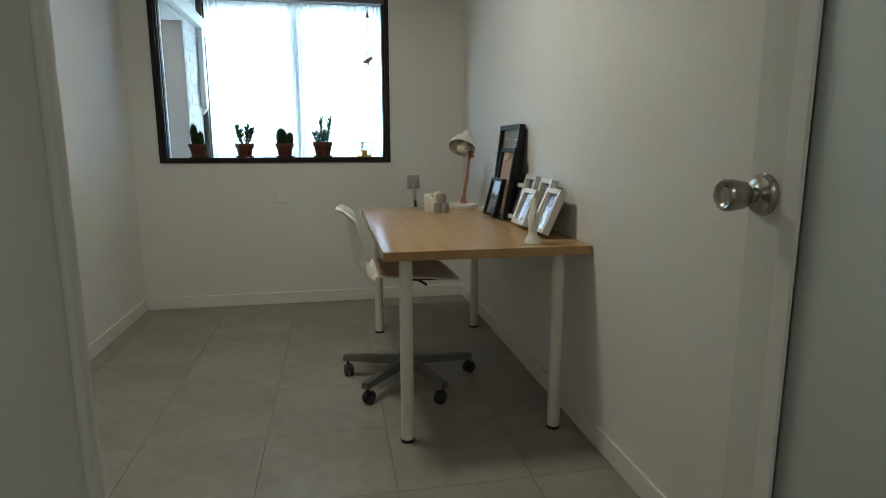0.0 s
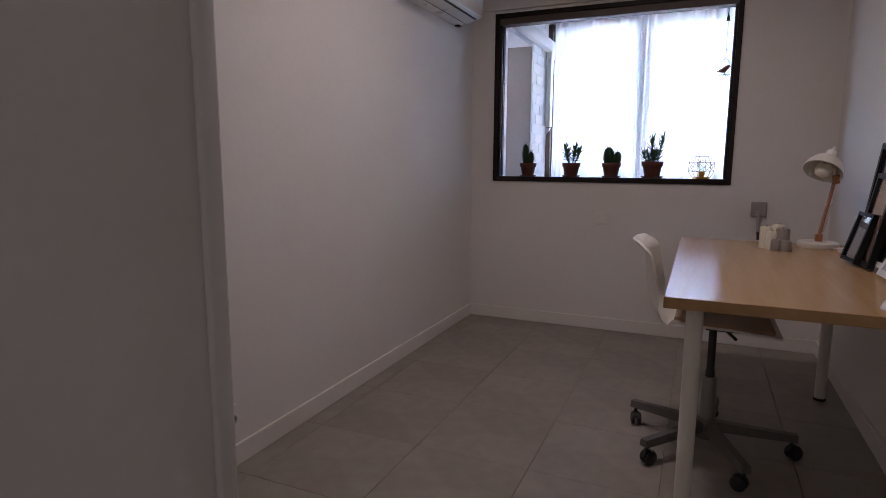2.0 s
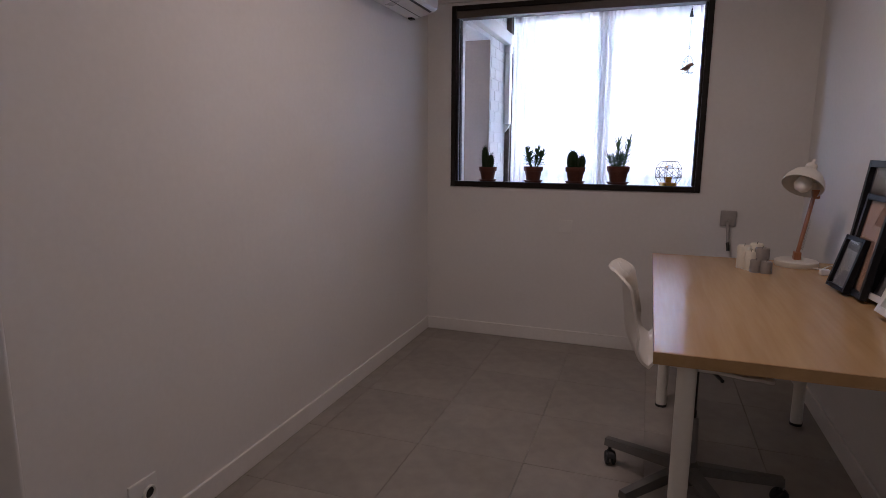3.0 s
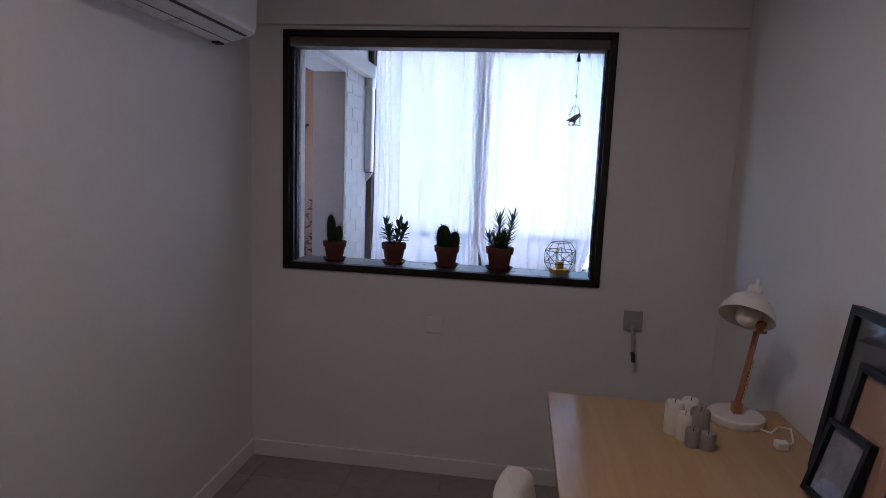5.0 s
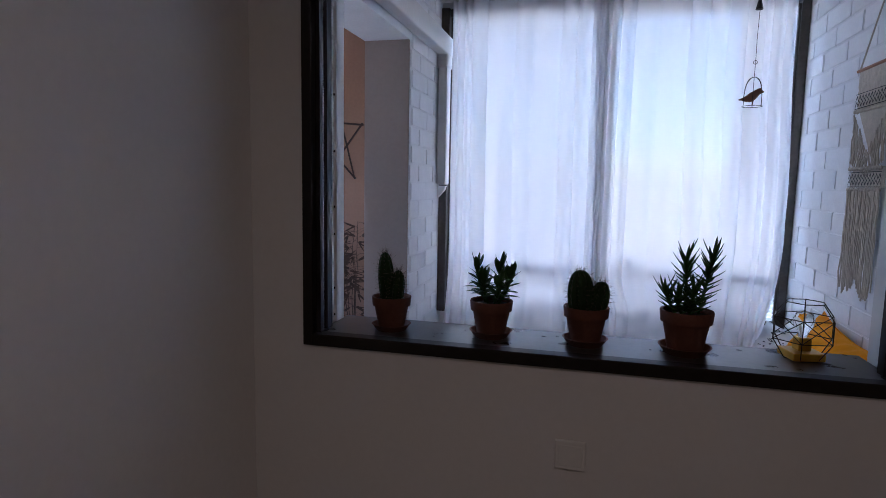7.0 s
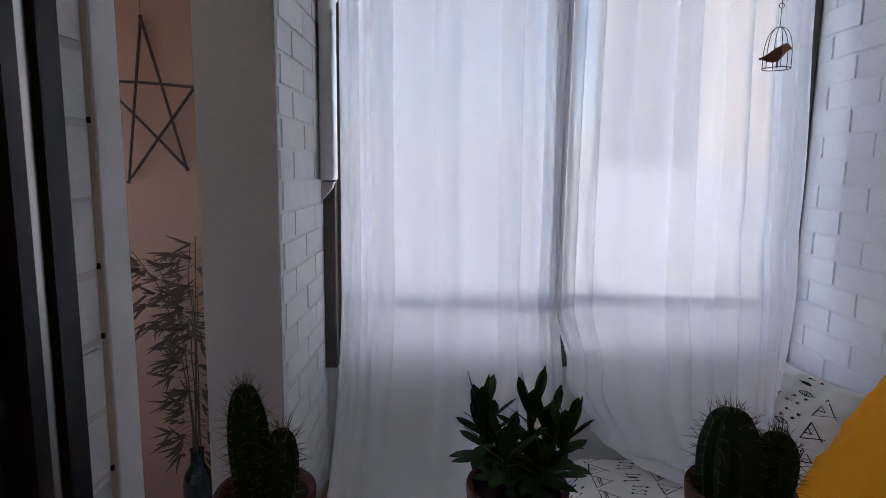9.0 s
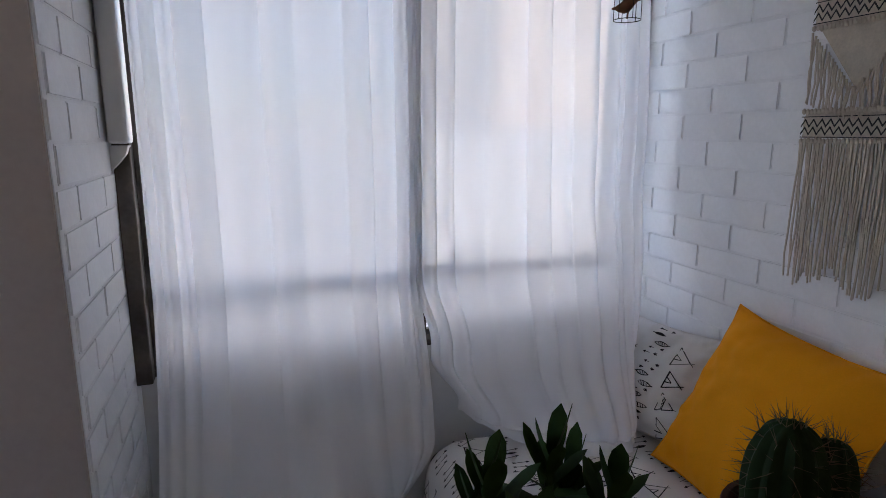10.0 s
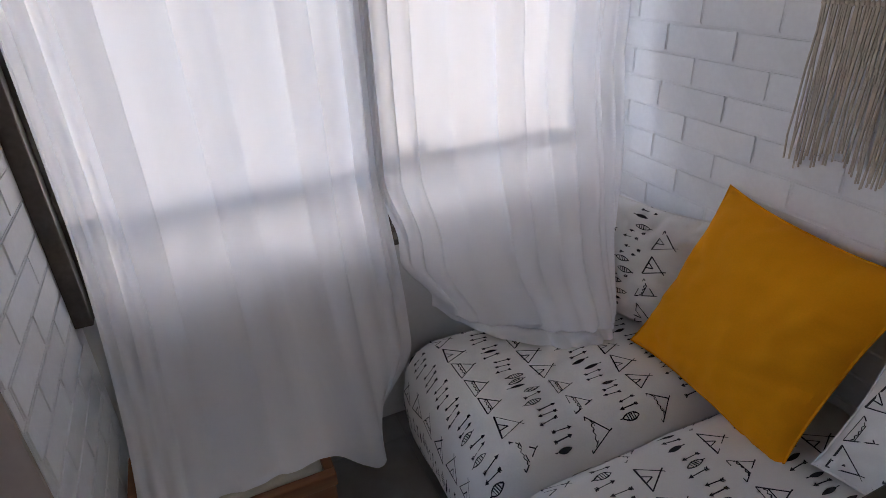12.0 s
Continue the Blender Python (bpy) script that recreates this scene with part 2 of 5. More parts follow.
# ---- structure ----
BL, BH = 0.256, 0.0866       # brick length and course height
XR, YB = 2.222, 0.0          # study's long wall, window wall
WX0, WX1, WZ0, WZ1 = 0.167, 1.692, 0.995, 2.125
LX0, LX1, LY0, LY1 = 0.13, 1.932, 0.25, 1.67    # glazed balcony
CZ = 2.45
floor = setting("floor", boxes(((-1.8, -6.4, -0.12), (2.45, 2.0, -0.006))), GROUT, "dark grout bed under large grey floor tiles", "floor")
setting("ceiling", boxes(((-1.8, -6.4, CZ), (2.45, 2.0, CZ + 0.12))), CEIL, "plain white painted ceiling", "ceiling")
# window wall with its opening
setting("wall_north", boxes(((-1.8, 0, 0), (WX0, LY0, CZ)), ((WX1, 0, 0), (2.45, LY0, CZ)), ((WX0, 0, 0), (WX1, LY0, WZ0)), ((WX0, 0, WZ1), (WX1, LY0, CZ))), PLASTER, "white plastered wall with a wide window opening", "wall")
setting("wall_east", boxes(((XR, -6.4, 0), (2.45, 0, CZ))), PLASTER, "smooth white plastered long wall", "wall")
setting("wall_west", boxes(((-0.2, -3.43, 0), (0, 0, CZ))), PLASTER, "smooth white plastered wall with a socket", "wall")
# block beside the entrance, and the hall behind
setting("wall_south", boxes(((-0.2, -6.4, 0), (0.976, -3.43, CZ))), PLASTER, "white plastered wall block beside the entrance", "wall")
# unseen end wall, added to keep sky light out of the hall
setting("wall_hall", boxes(((0.976, -6.6, 0), (XR, -6.4, CZ))), PLASTER, "plain white unseen wall closing the hall", "wall")
setting("wall_lintel", boxes(((0.976, -4.2, 2.08), (XR, -4.08, CZ)), ((2.04, -4.2, 0), (XR, -4.08, 2.08))), PLASTER, "white wall over the entrance", "wall")
# shallow beam over the window
setting("trim", boxes(((0, -0.03, 2.145), (XR, 0, CZ)), bevel=0.004), PLASTER, "shallow plastered beam over the window", "beam")


def baseboard(name, lo, hi):
    setting(name, boxes((lo, hi), bevel=0.003), TRIM, "low white painted baseboard", "baseboard")


baseboard("baseboard", (0, -3.43, 0), (0.012, -0.012, 0.083))
baseboard("baseboard", (0, -0.012, 0), (XR, 0, 0.083))
baseboard("baseboard", (XR - 0.012, -4.08, 0), (XR, -0.012, 0.083))
# rounded corner bead at the entrance
bm = boxes(((0.974, -3.444, 0), (0.986, -3.412, 2.45)), bevel=0.005, seg=3)
setting("trim", bm, PLASTER, "rounded painted corner trim beside the entrance", "trim", smooth=True)

# smooth plastered strip on the jamb's outer corner, with dark gaps where it meets the joints
setting("trim", boxes(((WX0 - 0.002, 0.197, WZ0 + 0.021), (WX0 + 0.010, LY0 + 0.004, WZ1 - 0.03)), bevel=0.003), BRICK, "smooth white strip on the corner of the brick jamb", "trim")
for k in (0, 1, 3, 4, 6, 8):
    zj = 1.294 + BH * (k - 3) + 0.006
    gap = boxes(((WX0 + 0.0008, 0.1925, zj - 0.004), (WX0 + 0.0050, 0.1975, zj + 0.0035)))
    bmesh.ops.bevel(gap, geom=gap.edges[:], offset=0.0012, segments=1, affect="EDGES")
    setting("trim", gap, BLACK, "dark open joint beside the white strip", "joint")

# balcony shell: masses behind the bricks
setting("wall_balcony_east", boxes(((LX1 + 0.004, LY0, 0), (2.45, 2.0, CZ))), MORTAR, "white painted brick side wall of the balcony", "wall")
PY = 1.10
setting("wall_balcony_west", boxes(((-0.09, PY, 0), (LX0 - 0.004, 2.0, CZ)), ((-0.09, LY0, 2.11), (LX0 - 0.004, PY, CZ))), [MORTAR], "white painted brick wall with a wide opening", "wall")
setting("wall_pier_face", boxes(((-0.09, PY - 0.012, 0), (LX0 - 0.006, PY, 2.11))), PIER, "plain plastered end of the brick pier, its shade put into the colour", "wall")
# the two openings left of x -0.9 are unseen, added to let daylight in
setting("wall_side_room", boxes(((-0.9, 1.90, 0), (-0.09, 2.0, CZ)), ((-1.7, 1.90, 0), (-0.9, 2.0, 1.25)), ((-1.7, 1.90, 2.35), (-0.9, 2.0, CZ)), ((-1.8, LY0, 0), (-1.7, 2.0, 0.95)), ((-1.8, LY0, 2.1), (-1.7, 2.0, CZ)), ((-1.8, LY0, 0.95), (-1.7, 0.65, 2.1)), ((-1.8, 1.45, 0.95), (-1.7, 2.0, 2.1))), PINK, "salmon plastered wall of the side space with added unseen openings", "wall")
setting("wall_parapet", boxes(((LX0 - 0.004, LY1 + 0.055, 0), (LX1 + 0.004, LY1 + 0.15, 0.744)), ((LX0 - 0.004, LY1, 2.40), (LX1 + 0.004, LY1 + 0.15, CZ))), PLASTER, "grey-white plastered parapet under the balcony window", "wall")

# ---- ground and the building across ----
setting("ground", boxes(((-300, -300, -3.2), (300, 600, -3.0))), shade("asphalt_yard", (0.07, 0.07, 0.07), 0.9, scale=0.5), "grey asphalt yard far below the window", "ground")

# ---- desk ----
def leg(at, parent):
    p = part("leg", lathe([(0, 0.012), (0.0245, 0.012), (0.0245, 0.70), (0.030, 0.700), (0.030, 0.706), (0, 0.706)]), WHITEMETAL, parent, smooth=True, at=pose(*at))
    part("foot", lathe([(0, 0), (0.026, 0), (0.027, 0.004), (0.027, 0.012), (0, 0.012)]), BLACK, p, "black plastic foot", smooth=True)


desk = thing("desk", "birch veneer desk on four round white metal legs", "desk", pose(0, 0, 0))
part("tabletop", boxes(((1.447, -2.19, 0.707), (2.218, -0.687, 0.741)), bevel=0.0025), BIRCH, desk)
part("edge_band", boxes(((1.4465, -2.1912, 0.7085), (2.218, -2.1895, 0.7395))), EDGE, desk, "darker birch edge strip")
for x, y in ((1.533, -2.125), (2.115, -2.125), (1.533, -0.79), (2.115, -0.79)):
    leg((x, y, 0), desk)

# ---- swivel chair ----
chair = thing("swivel_chair", "white moulded plastic swivel chair with grey five-star base", "chair", pose(1.605, -1.55, 0))
part("hub", lathe([(0, 0.055), (0.042, 0.055), (0.046, 0.075), (0.040, 0.12), (0.030, 0.135), (0, 0.135)]), GREYMETAL, chair, smooth=True)
part("gas_lift", lathe([(0, 0.13), (0.029, 0.13), (0.026, 0.295), (0.022, 0.302), (0, 0.302)]), LIFTGREY, chair, "grey sleeve of the gas lift", smooth=True)
part("piston", lathe([(0, 0.30), (0.017, 0.30), (0.017, 0.325), (0.0145, 0.33), (0.0145, 0.50), (0, 0.50)]), BLACK, chair, smooth=True)
bm = boxes(((-0.03, -0.055, 0.497), (0.16, 0.055, 0.519)), bevel=0.007)
tube([(0.04, -0.05, 0.506), (0.07, -0.15, 0.502)], 0.006, bm=bm)
part("mechanism", bm, BLACK, chair, "black seat plate with a lever")
for a in (155, 228, 293, 8, 83):
    r = radians(a)
    bm = bmesh.new()
    n = 6
    rows = []
    for i in range(n + 1):
        f = i / n
        d, w, h, z = 0.035 + 0.287 * f, 0.023 - 0.005 * f, 0.036 - 0.008 * f, 0.104 - 0.016 * f
        rows.append([bm.verts.new((d * math.cos(r) - s * w * math.sin(r), d * math.sin(r) + s * w * math.cos(r), z + q * h * 0.5)) for s, q in ((-1, -1), (1, -1), (0.75, 1), (-0.75, 1))])
    for p, q in zip(rows, rows[1:]):
        for k in range(4):
            bm.faces.new((p[k], p[(k + 1) % 4], q[(k + 1) % 4], q[k]))
    bm.faces.new(rows[0][::-1])
    bm.faces.new(rows[-1])
    bmesh.ops.recalc_face_normals(bm, faces=bm.faces)
    spoke = part("base_arm", bm, GREYMETAL, chair)
    cx, cy = 0.305 * math.cos(r), 0.305 * math.sin(r)
    yaw = a * 1.7 + 20
    turn = pose(cx, cy, 0, 0, 0, yaw)
    bm = bmesh.new()
    for s in (-1, 1):
        lathe([(0, -0.008), (0.018, -0.008), (0.026, -0.005), (0.0275, 0), (0.026, 0.005), (0.018, 0.008), (0, 0.008)], 24, turn @ pose(0.012, s * 0.013, 0.0276, 90, 0, 0), bm)
    wheel = part("caster", bm, BLACK, chair, "black twin-wheel caster", smooth=True)
    bm = bmesh.new()
    tube([(cx, cy, 0.05), (cx, cy, 0.085)], 0.007, bm=bm)
    sheet(lambda u, v: turn @ Vector((0.012 + 0.031 * math.cos(math.pi * (0.1 + 0.85 * u)), 0.009 * (2 * v - 1), 0.0276 + 0.031 * math.sin(math.pi * (0.1 + 0.85 * u)))), 8, 1, bm)
    part("caster_hood", bm, BLACK, wheel, smooth=True)


def shell(u, v):
    """Seat and backrest in one bent, dished sheet: v runs from the seat's front edge over the bend to the top of the back."""
    w = 0.195 * (1 - 0.10 * smoothstep(0.55, 0.75, v)) * (1 - 0.30 * smoothstep(0.90, 1.0, v) ** 2) * (1 - 0.12 * (1 - smoothstep(0, 0.12, v)))
    s = 2 * u - 1
    if v < 0.5:
        f = v / 0.5
        x, z = 0.215 - 0.375 * f, 0.540 - 0.016 * math.sin(math.pi * f) - 0.012 * (1 - smoothstep(0, 0.15, f))
        z += 0.025 * s * s * smoothstep(0.0, 0.5, f)
    else:
        f = (v - 0.5) / 0.5
        bend = smoothstep(0, 0.35, f)
        x = -0.16 - 0.065 * math.sin(min(1, f / 0.3) * math.pi / 2) - 0.038 * f - 0.045 * smoothstep(0.82, 1.0, f)
        z = 0.540 + 0.310 * f ** 1.12 - 0.012 * smoothstep(0.93, 1.0, f)
        x += 0.055 * s * s * (1 - 0.5 * f) * bend
    return Vector((x, s * w, z))


bm = solid_sheet(shell, 20, 44, 0.009)
part("shell", bm, WHITEPLASTIC, chair, "glossy white moulded seat and backrest", smooth=True)
bm = solid_sheet(lambda u, v: shell(0.06 + 0.88 * u, 0.03 + 0.44 * v) + Vector((0, 0, 0.012 + 0.012 * math.sin(math.pi * u) * math.sin(math.pi * v))), 14, 14, 0.012)
part("seat_pad", bm, CUSHION, chair, "thin beige seat pad", smooth=True)

# ---- window of the study: dark frame, shutter cover, sill ----
window = setting("window_1", boxes(((WX0, -0.012, WZ0 - 0.0), (WX0 + 0.030, 0.10, WZ1)), ((WX1 - 0.030, -0.012, WZ0), (WX1, 0.10, WZ1)), ((WX0 + 0.03, -0.012, WZ1 - 0.028), (WX1 - 0.03, 0.10, WZ1)), ((WX0 + 0.03, -0.012, WZ0), (WX1 - 0.03, 0.03, WZ0 + 0.034)), bevel=0.002), BROWN, "open dark brown aluminium window frame", "window")
part("shutter_cover", boxes(((WX0 + 0.03, 0.002, WZ1 - 0.072), (WX1 - 0.03, 0.09, WZ1 - 0.0285)), bevel=0.002), BOXBROWN, window, "brown shutter box cover")
for s, x in ((1, WX0 + 0.030), (-1, WX1 - 0.030)):
    for k, (d, y0, y1, mt) in enumerate(((0.014, 0.012, 0.032, BROWN), (0.008, 0.034, 0.056, CHROME), (0.014, 0.058, 0.09, BROWN))):
        part("track", boxes(((min(x, x + s * d), y0, WZ0 + 0.034), (max(x, x + s * d), y1, WZ1 - 0.073))), mt, window, "" if mt is BROWN else "bare aluminium track")
part("window_sill", boxes(((WX0 - 0.0, 0.03, WZ0 + 0.001), (WX1, 0.30, WZ0 + 0.020)), bevel=0.003), SILL, window, "dark polished stone sill")

# ---- balcony window behind the curtains ----
def framed(name, parent, x0, x1, z0, z1, y0, y1, w, wl, wr):
    return part(name, boxes(((x0, y0, z0), (x0 + wl, y1, z1)), ((x1 - wr, y0, z0), (x1, y1, z1)), ((x0 + wl, y0, z0), (x1 - wr, y1, z0 + w)), ((x0 + wl, y0, z1 - w), (x1 - wr, y1, z1)), bevel=0.002), OUTBROWN, parent)


outer = setting("window_2", boxes(((LX0, LY1 - 0.035, 0.745), (LX0 + 0.045, LY1 + 0.05, 2.40)), ((LX1 - 0.040, LY1 + 0.050, 0.745), (LX1, LY1 + 0.135, 2.40)), ((LX0 + 0.045, LY1 - 0.010, 2.36), (LX1 - 0.045, LY1 + 0.07, 2.40)), ((LX0 + 0.045, LY1 + 0.004, 0.751), (LX1 - 0.045, LY1 + 0.135, 0.772)), bevel=0.003), OUTBROWN, "dark brown aluminium balcony window behind the curtains", "window")
WY = LY1
framed("window_frame", outer, LX0 + 0.046, 1.045, 0.774, 2.358, WY + 0.002, WY + 0.03, 0.020, 0.014, 0.034)
framed("window_frame", outer, 1.008, LX1 - 0.041, 0.774, 2.358, WY + 0.056, WY + 0.082, 0.020, 0.038, 0.012)
part("mid_rail", boxes(((LX0 + 0.061, WY - 0.004, 0.984), (1.010, WY + 0.028, 1.024)), bevel=0.003), OUTBROWN, outer)
part("mid_rail", boxes(((1.047, WY + 0.030, 0.984), (LX1 - 0.054, WY + 0.080, 1.024)), bevel=0.003), OUTBROWN, outer)
part("window_handle", boxes(((1.145, WY - 0.004, 1.005), (1.175, WY + 0.029, 1.085)), bevel=0.005), BLACK, outer)
part("latch", boxes(((LX1 - 0.034, WY + 0.036, 1.44), (LX1 - 0.016, WY + 0.049, 1.53)), bevel=0.003), OUTBROWN, outer)
SLAT = sheer("white_louver_glass", (0.96, 0.96, 0.96), 0.68, 0.12)
for x0, x1, y in ((LX0 + 0.061, 1.010, WY + 0.016), (1.047, LX1 - 0.054, WY + 0.069)):
    pane = part("pane", boxes(((x0, y - 0.002, 1.025), (x1, y + 0.002, 2.323))), GLASS, outer, "clear glass pane")
    pane.visible_shadow = False
    for k in range(9):
        part("louver_slat", boxes(((-(x1 - x0) / 2, -0.010, -0.0015), ((x1 - x0) / 2, 0.010, 0.0015))), SLAT, outer, "white translucent louver slat", at=pose((x0 + x1) / 2, y, 0.806 + 0.0205 * k, -55, 0, 0))


def pleats(edges, depths):
    """Hanging pleats: broad rounded fronts that lean over narrow creases at the given edges."""
    def at(x):
        k = 0
        while k < len(depths) - 1 and x > edges[k + 1]:
            k += 1
        w = edges[k + 1] - edges[k]
        s = min(1.0, max(0.0, (x - edges[k]) / w)) ** (0.8 + 0.5 * ((k * 7) % 5) / 4)
        return (-0.185 if depths[k] > 0.048 else -0.07) * w * math.sin(2 * math.pi * s), depths[k] * (0.5 - 0.5 * math.cos(2 * math.pi * s))
    return at


def wrinkle(x, z, seed):
    """Small puckers of washed cloth."""
    return 0.014 * noise.noise((x * 3.4, z * 0.9, seed + 4)) + 0.006 * noise.noise((x * 9, z * 1.6, seed)) + 0.0013 * noise.noise((x * 26, z * 9, seed + 3)) + 0.0010 * abs(noise.noise((x * 40 + z * 14, z * 16, seed + 8)))


LEFT = pleats((0.197, 0.226, 0.266, 0.312, 0.392, 0.545, 0.640, 0.775, 0.850, 0.925, 0.964, 1.004), (0.040, 0.056, 0.044, 0.075, 0.024, 0.042, 0.028, 0.050, 0.036, 0.050, 0.030))
RIGHT = pleats((0.996, 1.030, 1.075, 1.150, 1.270, 1.420, 1.500, 1.580, 1.655, 1.735, 1.768, 1.822, 1.868), (0.036, 0.050, 0.044, 0.022, 0.046, 0.060, 0.030, 0.052, 0.066, 0.026, 0.046, 0.030))


def curtain_left(u, v):
    d = 2.42 * v                                  # cloth length down from the rail
    z = 2.42 - d
    x = 0.197 + 0.807 * u
    drift = 0.022 * noise.noise((x * 2, z * 0.8, 1.3)) * math.sin(math.pi * u) ** 0.5
    dx, dy = LEFT(min(1.004, max(0.197, x + drift)))
    calm = 1 - 0.75 * (1 - smoothstep(0.40, 0.95, z))
    x += dx * calm + 0.012 * smoothstep(0.6, 1, v) * u
    y = 1.626 - dy * calm * (0.8 + 0.3 * v) + wrinkle(x, z, 2.0)
    rest = 1 - smoothstep(0.67, 0.82, x)          # where the hem lies on the chest
    turn = 1.02                                   # height from which the cloth leans forward over the chest
    if z < turn:
        f = (turn - z) / turn
        yc = y - 0.36 * f ** 1.5
        zc = 0.372 + (turn - 0.372) * (1 - f) ** 1.35 + (0.020 * noise.noise((x * 4, f * 3, 2)) + 0.016 * abs(noise.noise((x * 9, f * 4, 6)))) * smoothstep(0.5, 1, f)
        bulge = 0.55 + 0.45 * math.sin(math.pi * min(1, max(0, (x - 0.58) / 0.42)))
        yf = y - 0.30 * f ** 1.35 * bulge
        zf = turn - (turn - 0.20) * f - 0.02 * math.sin(math.pi * f) + 0.05 * (1 - bulge) * f
        x -= 0.15 * smoothstep(0.66, 1, f) * smoothstep(0.78, 1.0, u) - 0.02 * math.sin(math.pi * min(1, f * 1.1)) * smoothstep(0.8, 1, u)
        y, z = yf + (yc - yf) * rest, zf + (zc - zf) * rest
    return Vector((x, y, z))


def curtain_right(u, v):
    hang = min(1.0, v / 0.90)
    z = 2.42 + (0.535 - 2.42) * hang
    x = 0.996 + 0.872 * u
    drift = 0.026 * noise.noise((x * 2, z * 0.7, 7.7)) * math.sin(math.pi * u) ** 0.5
    dx, dy = RIGHT(min(1.868, max(0.996, x + drift)))
    low = 1 - smoothstep(0.50, 1.30, z)           # the lower part is drawn forward over the bed
    lower = 1 - smoothstep(0.45, 0.85, z)
    calm = 1 - 0.45 * (1 - smoothstep(0.7, 1.1, z)) - 0.35 * lower
    x0 = 0.984 + 0.062 * (1 - smoothstep(0.78, 1.02, z)) + 0.11 * (1 - smoothstep(0.50, 0.72, z))
    x1 = 1.868 - 0.020 * smoothstep(1.4, 2.1, z) - 0.170 * low ** 1.15
    x = x0 + (x1 - x0) * u + dx * calm
    hump = math.sin(math.pi * min(1.0, max(0.0, (u - 0.02) / 0.96))) ** 0.6 * (0.85 + 0.3 * noise.noise((u * 3, 2.0, 1.0)))
    y = 1.628 - dy * calm + wrinkle(x, z, 6.0) - 0.25 * low ** 0.8 * smoothstep(0.3, 1, u) - 0.17 * low * hump - 0.14 * lower * hump
    z += (0.03 * (1 - hump) - 0.012 * hump) * lower
    if v > 0.90:                                  # the hem rolls under itself and comes out again on the bed
        q = (v - 0.90) / 0.10
        soft = 0.010 * noise.noise((x * 7, q * 2.5, 5)) + 0.005 * noise.noise((x * 15, q * 3, 3))
        if q < 0.45:
            r = q / 0.45
            z -= 0.042 * math.sin(r * math.pi / 2)
            y += 0.045 * r * r * hump
        else:
            r = (q - 0.45) / 0.55
            z += -0.042 + 0.030 * math.sin(math.pi * r) * hump - 0.004 * r
            y += 0.045 * hump - 0.115 * r * hump * (0.55 + 0.45 * math.sin(3.2 * u + 0.4))
        z, y = z + abs(soft) * 1.4, y + soft
    return Vector((x, y, z))


for fn, cloth, text in ((curtain_left, CURTAIN, "white curtain falling onto a wooden chest"), (curtain_right, SHEER, "white sheer curtain bunched up on the daybed")):
    cur = thing("curtain", text, "curtain", pose(0, 0, 0), group="balcony curtains")
    part("cloth", sheet(fn, 330, 120), cloth, cur, smooth=True)
    part("heading", sheet(lambda u, v: fn(u, v * 0.022) + Vector((0, -0.003, 0)), 330, 3), cloth, cur, "gathered heading tape", smooth=True)
    edge = 1.0 if fn is curtain_left else 0.0
    part("side_hem", sheet(lambda u, v: fn(abs(edge - (0.028 + 0.05 * edge * (1 - v)) * u), v) + Vector((0, -0.003, 0)), 4, 120), cloth, cur, "doubled side hem", smooth=True)
bm = tube([(0.135, 1.615, 2.432), (1.927, 1.615, 2.432)], 0.012, 12)
rail = thing("curtain_rail", "thin white curtain rail above the balcony window", "rail")
part("rod", bm, WHITEMETAL, rail, smooth=True)

# ---- cotton with an ink print: strokes laid on the cloth ----
PRINT = shade("white_cotton", (0.80, 0.775, 0.735), 0.85, vary=0.03, scale=5, grain=220, bump=0.25, sheen=0.2)
INK = shade("black_fabric_ink", (0.03, 0.03, 0.032), 0.85, vary=0.3, grain=120, bump=0.1)
ORANGE = shade("saffron_cotton", (0.86, 0.325, 0.003), 0.85, vary=0.05, scale=4, grain=240, bump=0.3, spec=0.2)


def tent(w):
    h = w * 0.85
    lines = [[(-w / 2, 0), (0, h), (w / 2, 0), (-w / 2, 0)], [(-0.08 * w, h * 1.18), (0, h), (0.08 * w, h * 1.18)], [(-0.14 * w, 0), (0.05 * w, 0.45 * h), (0.16 * w, 0)]]
    return lines, [[(-w / 2, -0.012 * w), (w / 2, -0.012 * w), (w / 2 - 0.05 * w, 0.045 * w), (-w / 2 + 0.05 * w, 0.045 * w)]]


def tent_banded(w):
    h = w * 0.8
    zig = [(-0.36 * w + 0.09 * w * k, 0.22 * h + (0.10 * h if k % 2 else 0)) for k in range(9)]
    return [[(-w / 2, 0), (0, h), (w / 2, 0), (-w / 2, 0)], zig, [(-0.32 * w, 0.38 * h), (0.32 * w, 0.38 * h)], [(-0.06 * w, h * 1.15), (0.02 * w, 0.95 * h)]], []


def arrow(w):
    return [[(0, -w * 0.45), (0, w * 0.4)], [(-0.07 * w, -0.45 * w), (0, -0.36 * w), (0.07 * w, -0.45 * w)], [(-0.07 * w, -0.37 * w), (0, -0.28 * w), (0.07 * w, -0.37 * w)]], [[(-0.09 * w, 0.30 * w), (0, 0.5 * w), (0.09 * w, 0.30 * w)]]


def feather(w):
    side = [(0.13 * w * math.sin(math.pi * k / 6) ** 0.8, -0.42 * w + 0.84 * w * k / 6) for k in range(7)]
    other = [(-x, y) for x, y in side]
    bars = [[(-0.11 * w, y * w), (0.11 * w, (y + 0.06) * w)] for y in (-0.2, -0.08, 0.04, 0.16)]
    return [side, other, *bars, [(0, -0.55 * w), (0, -0.42 * w)]], []


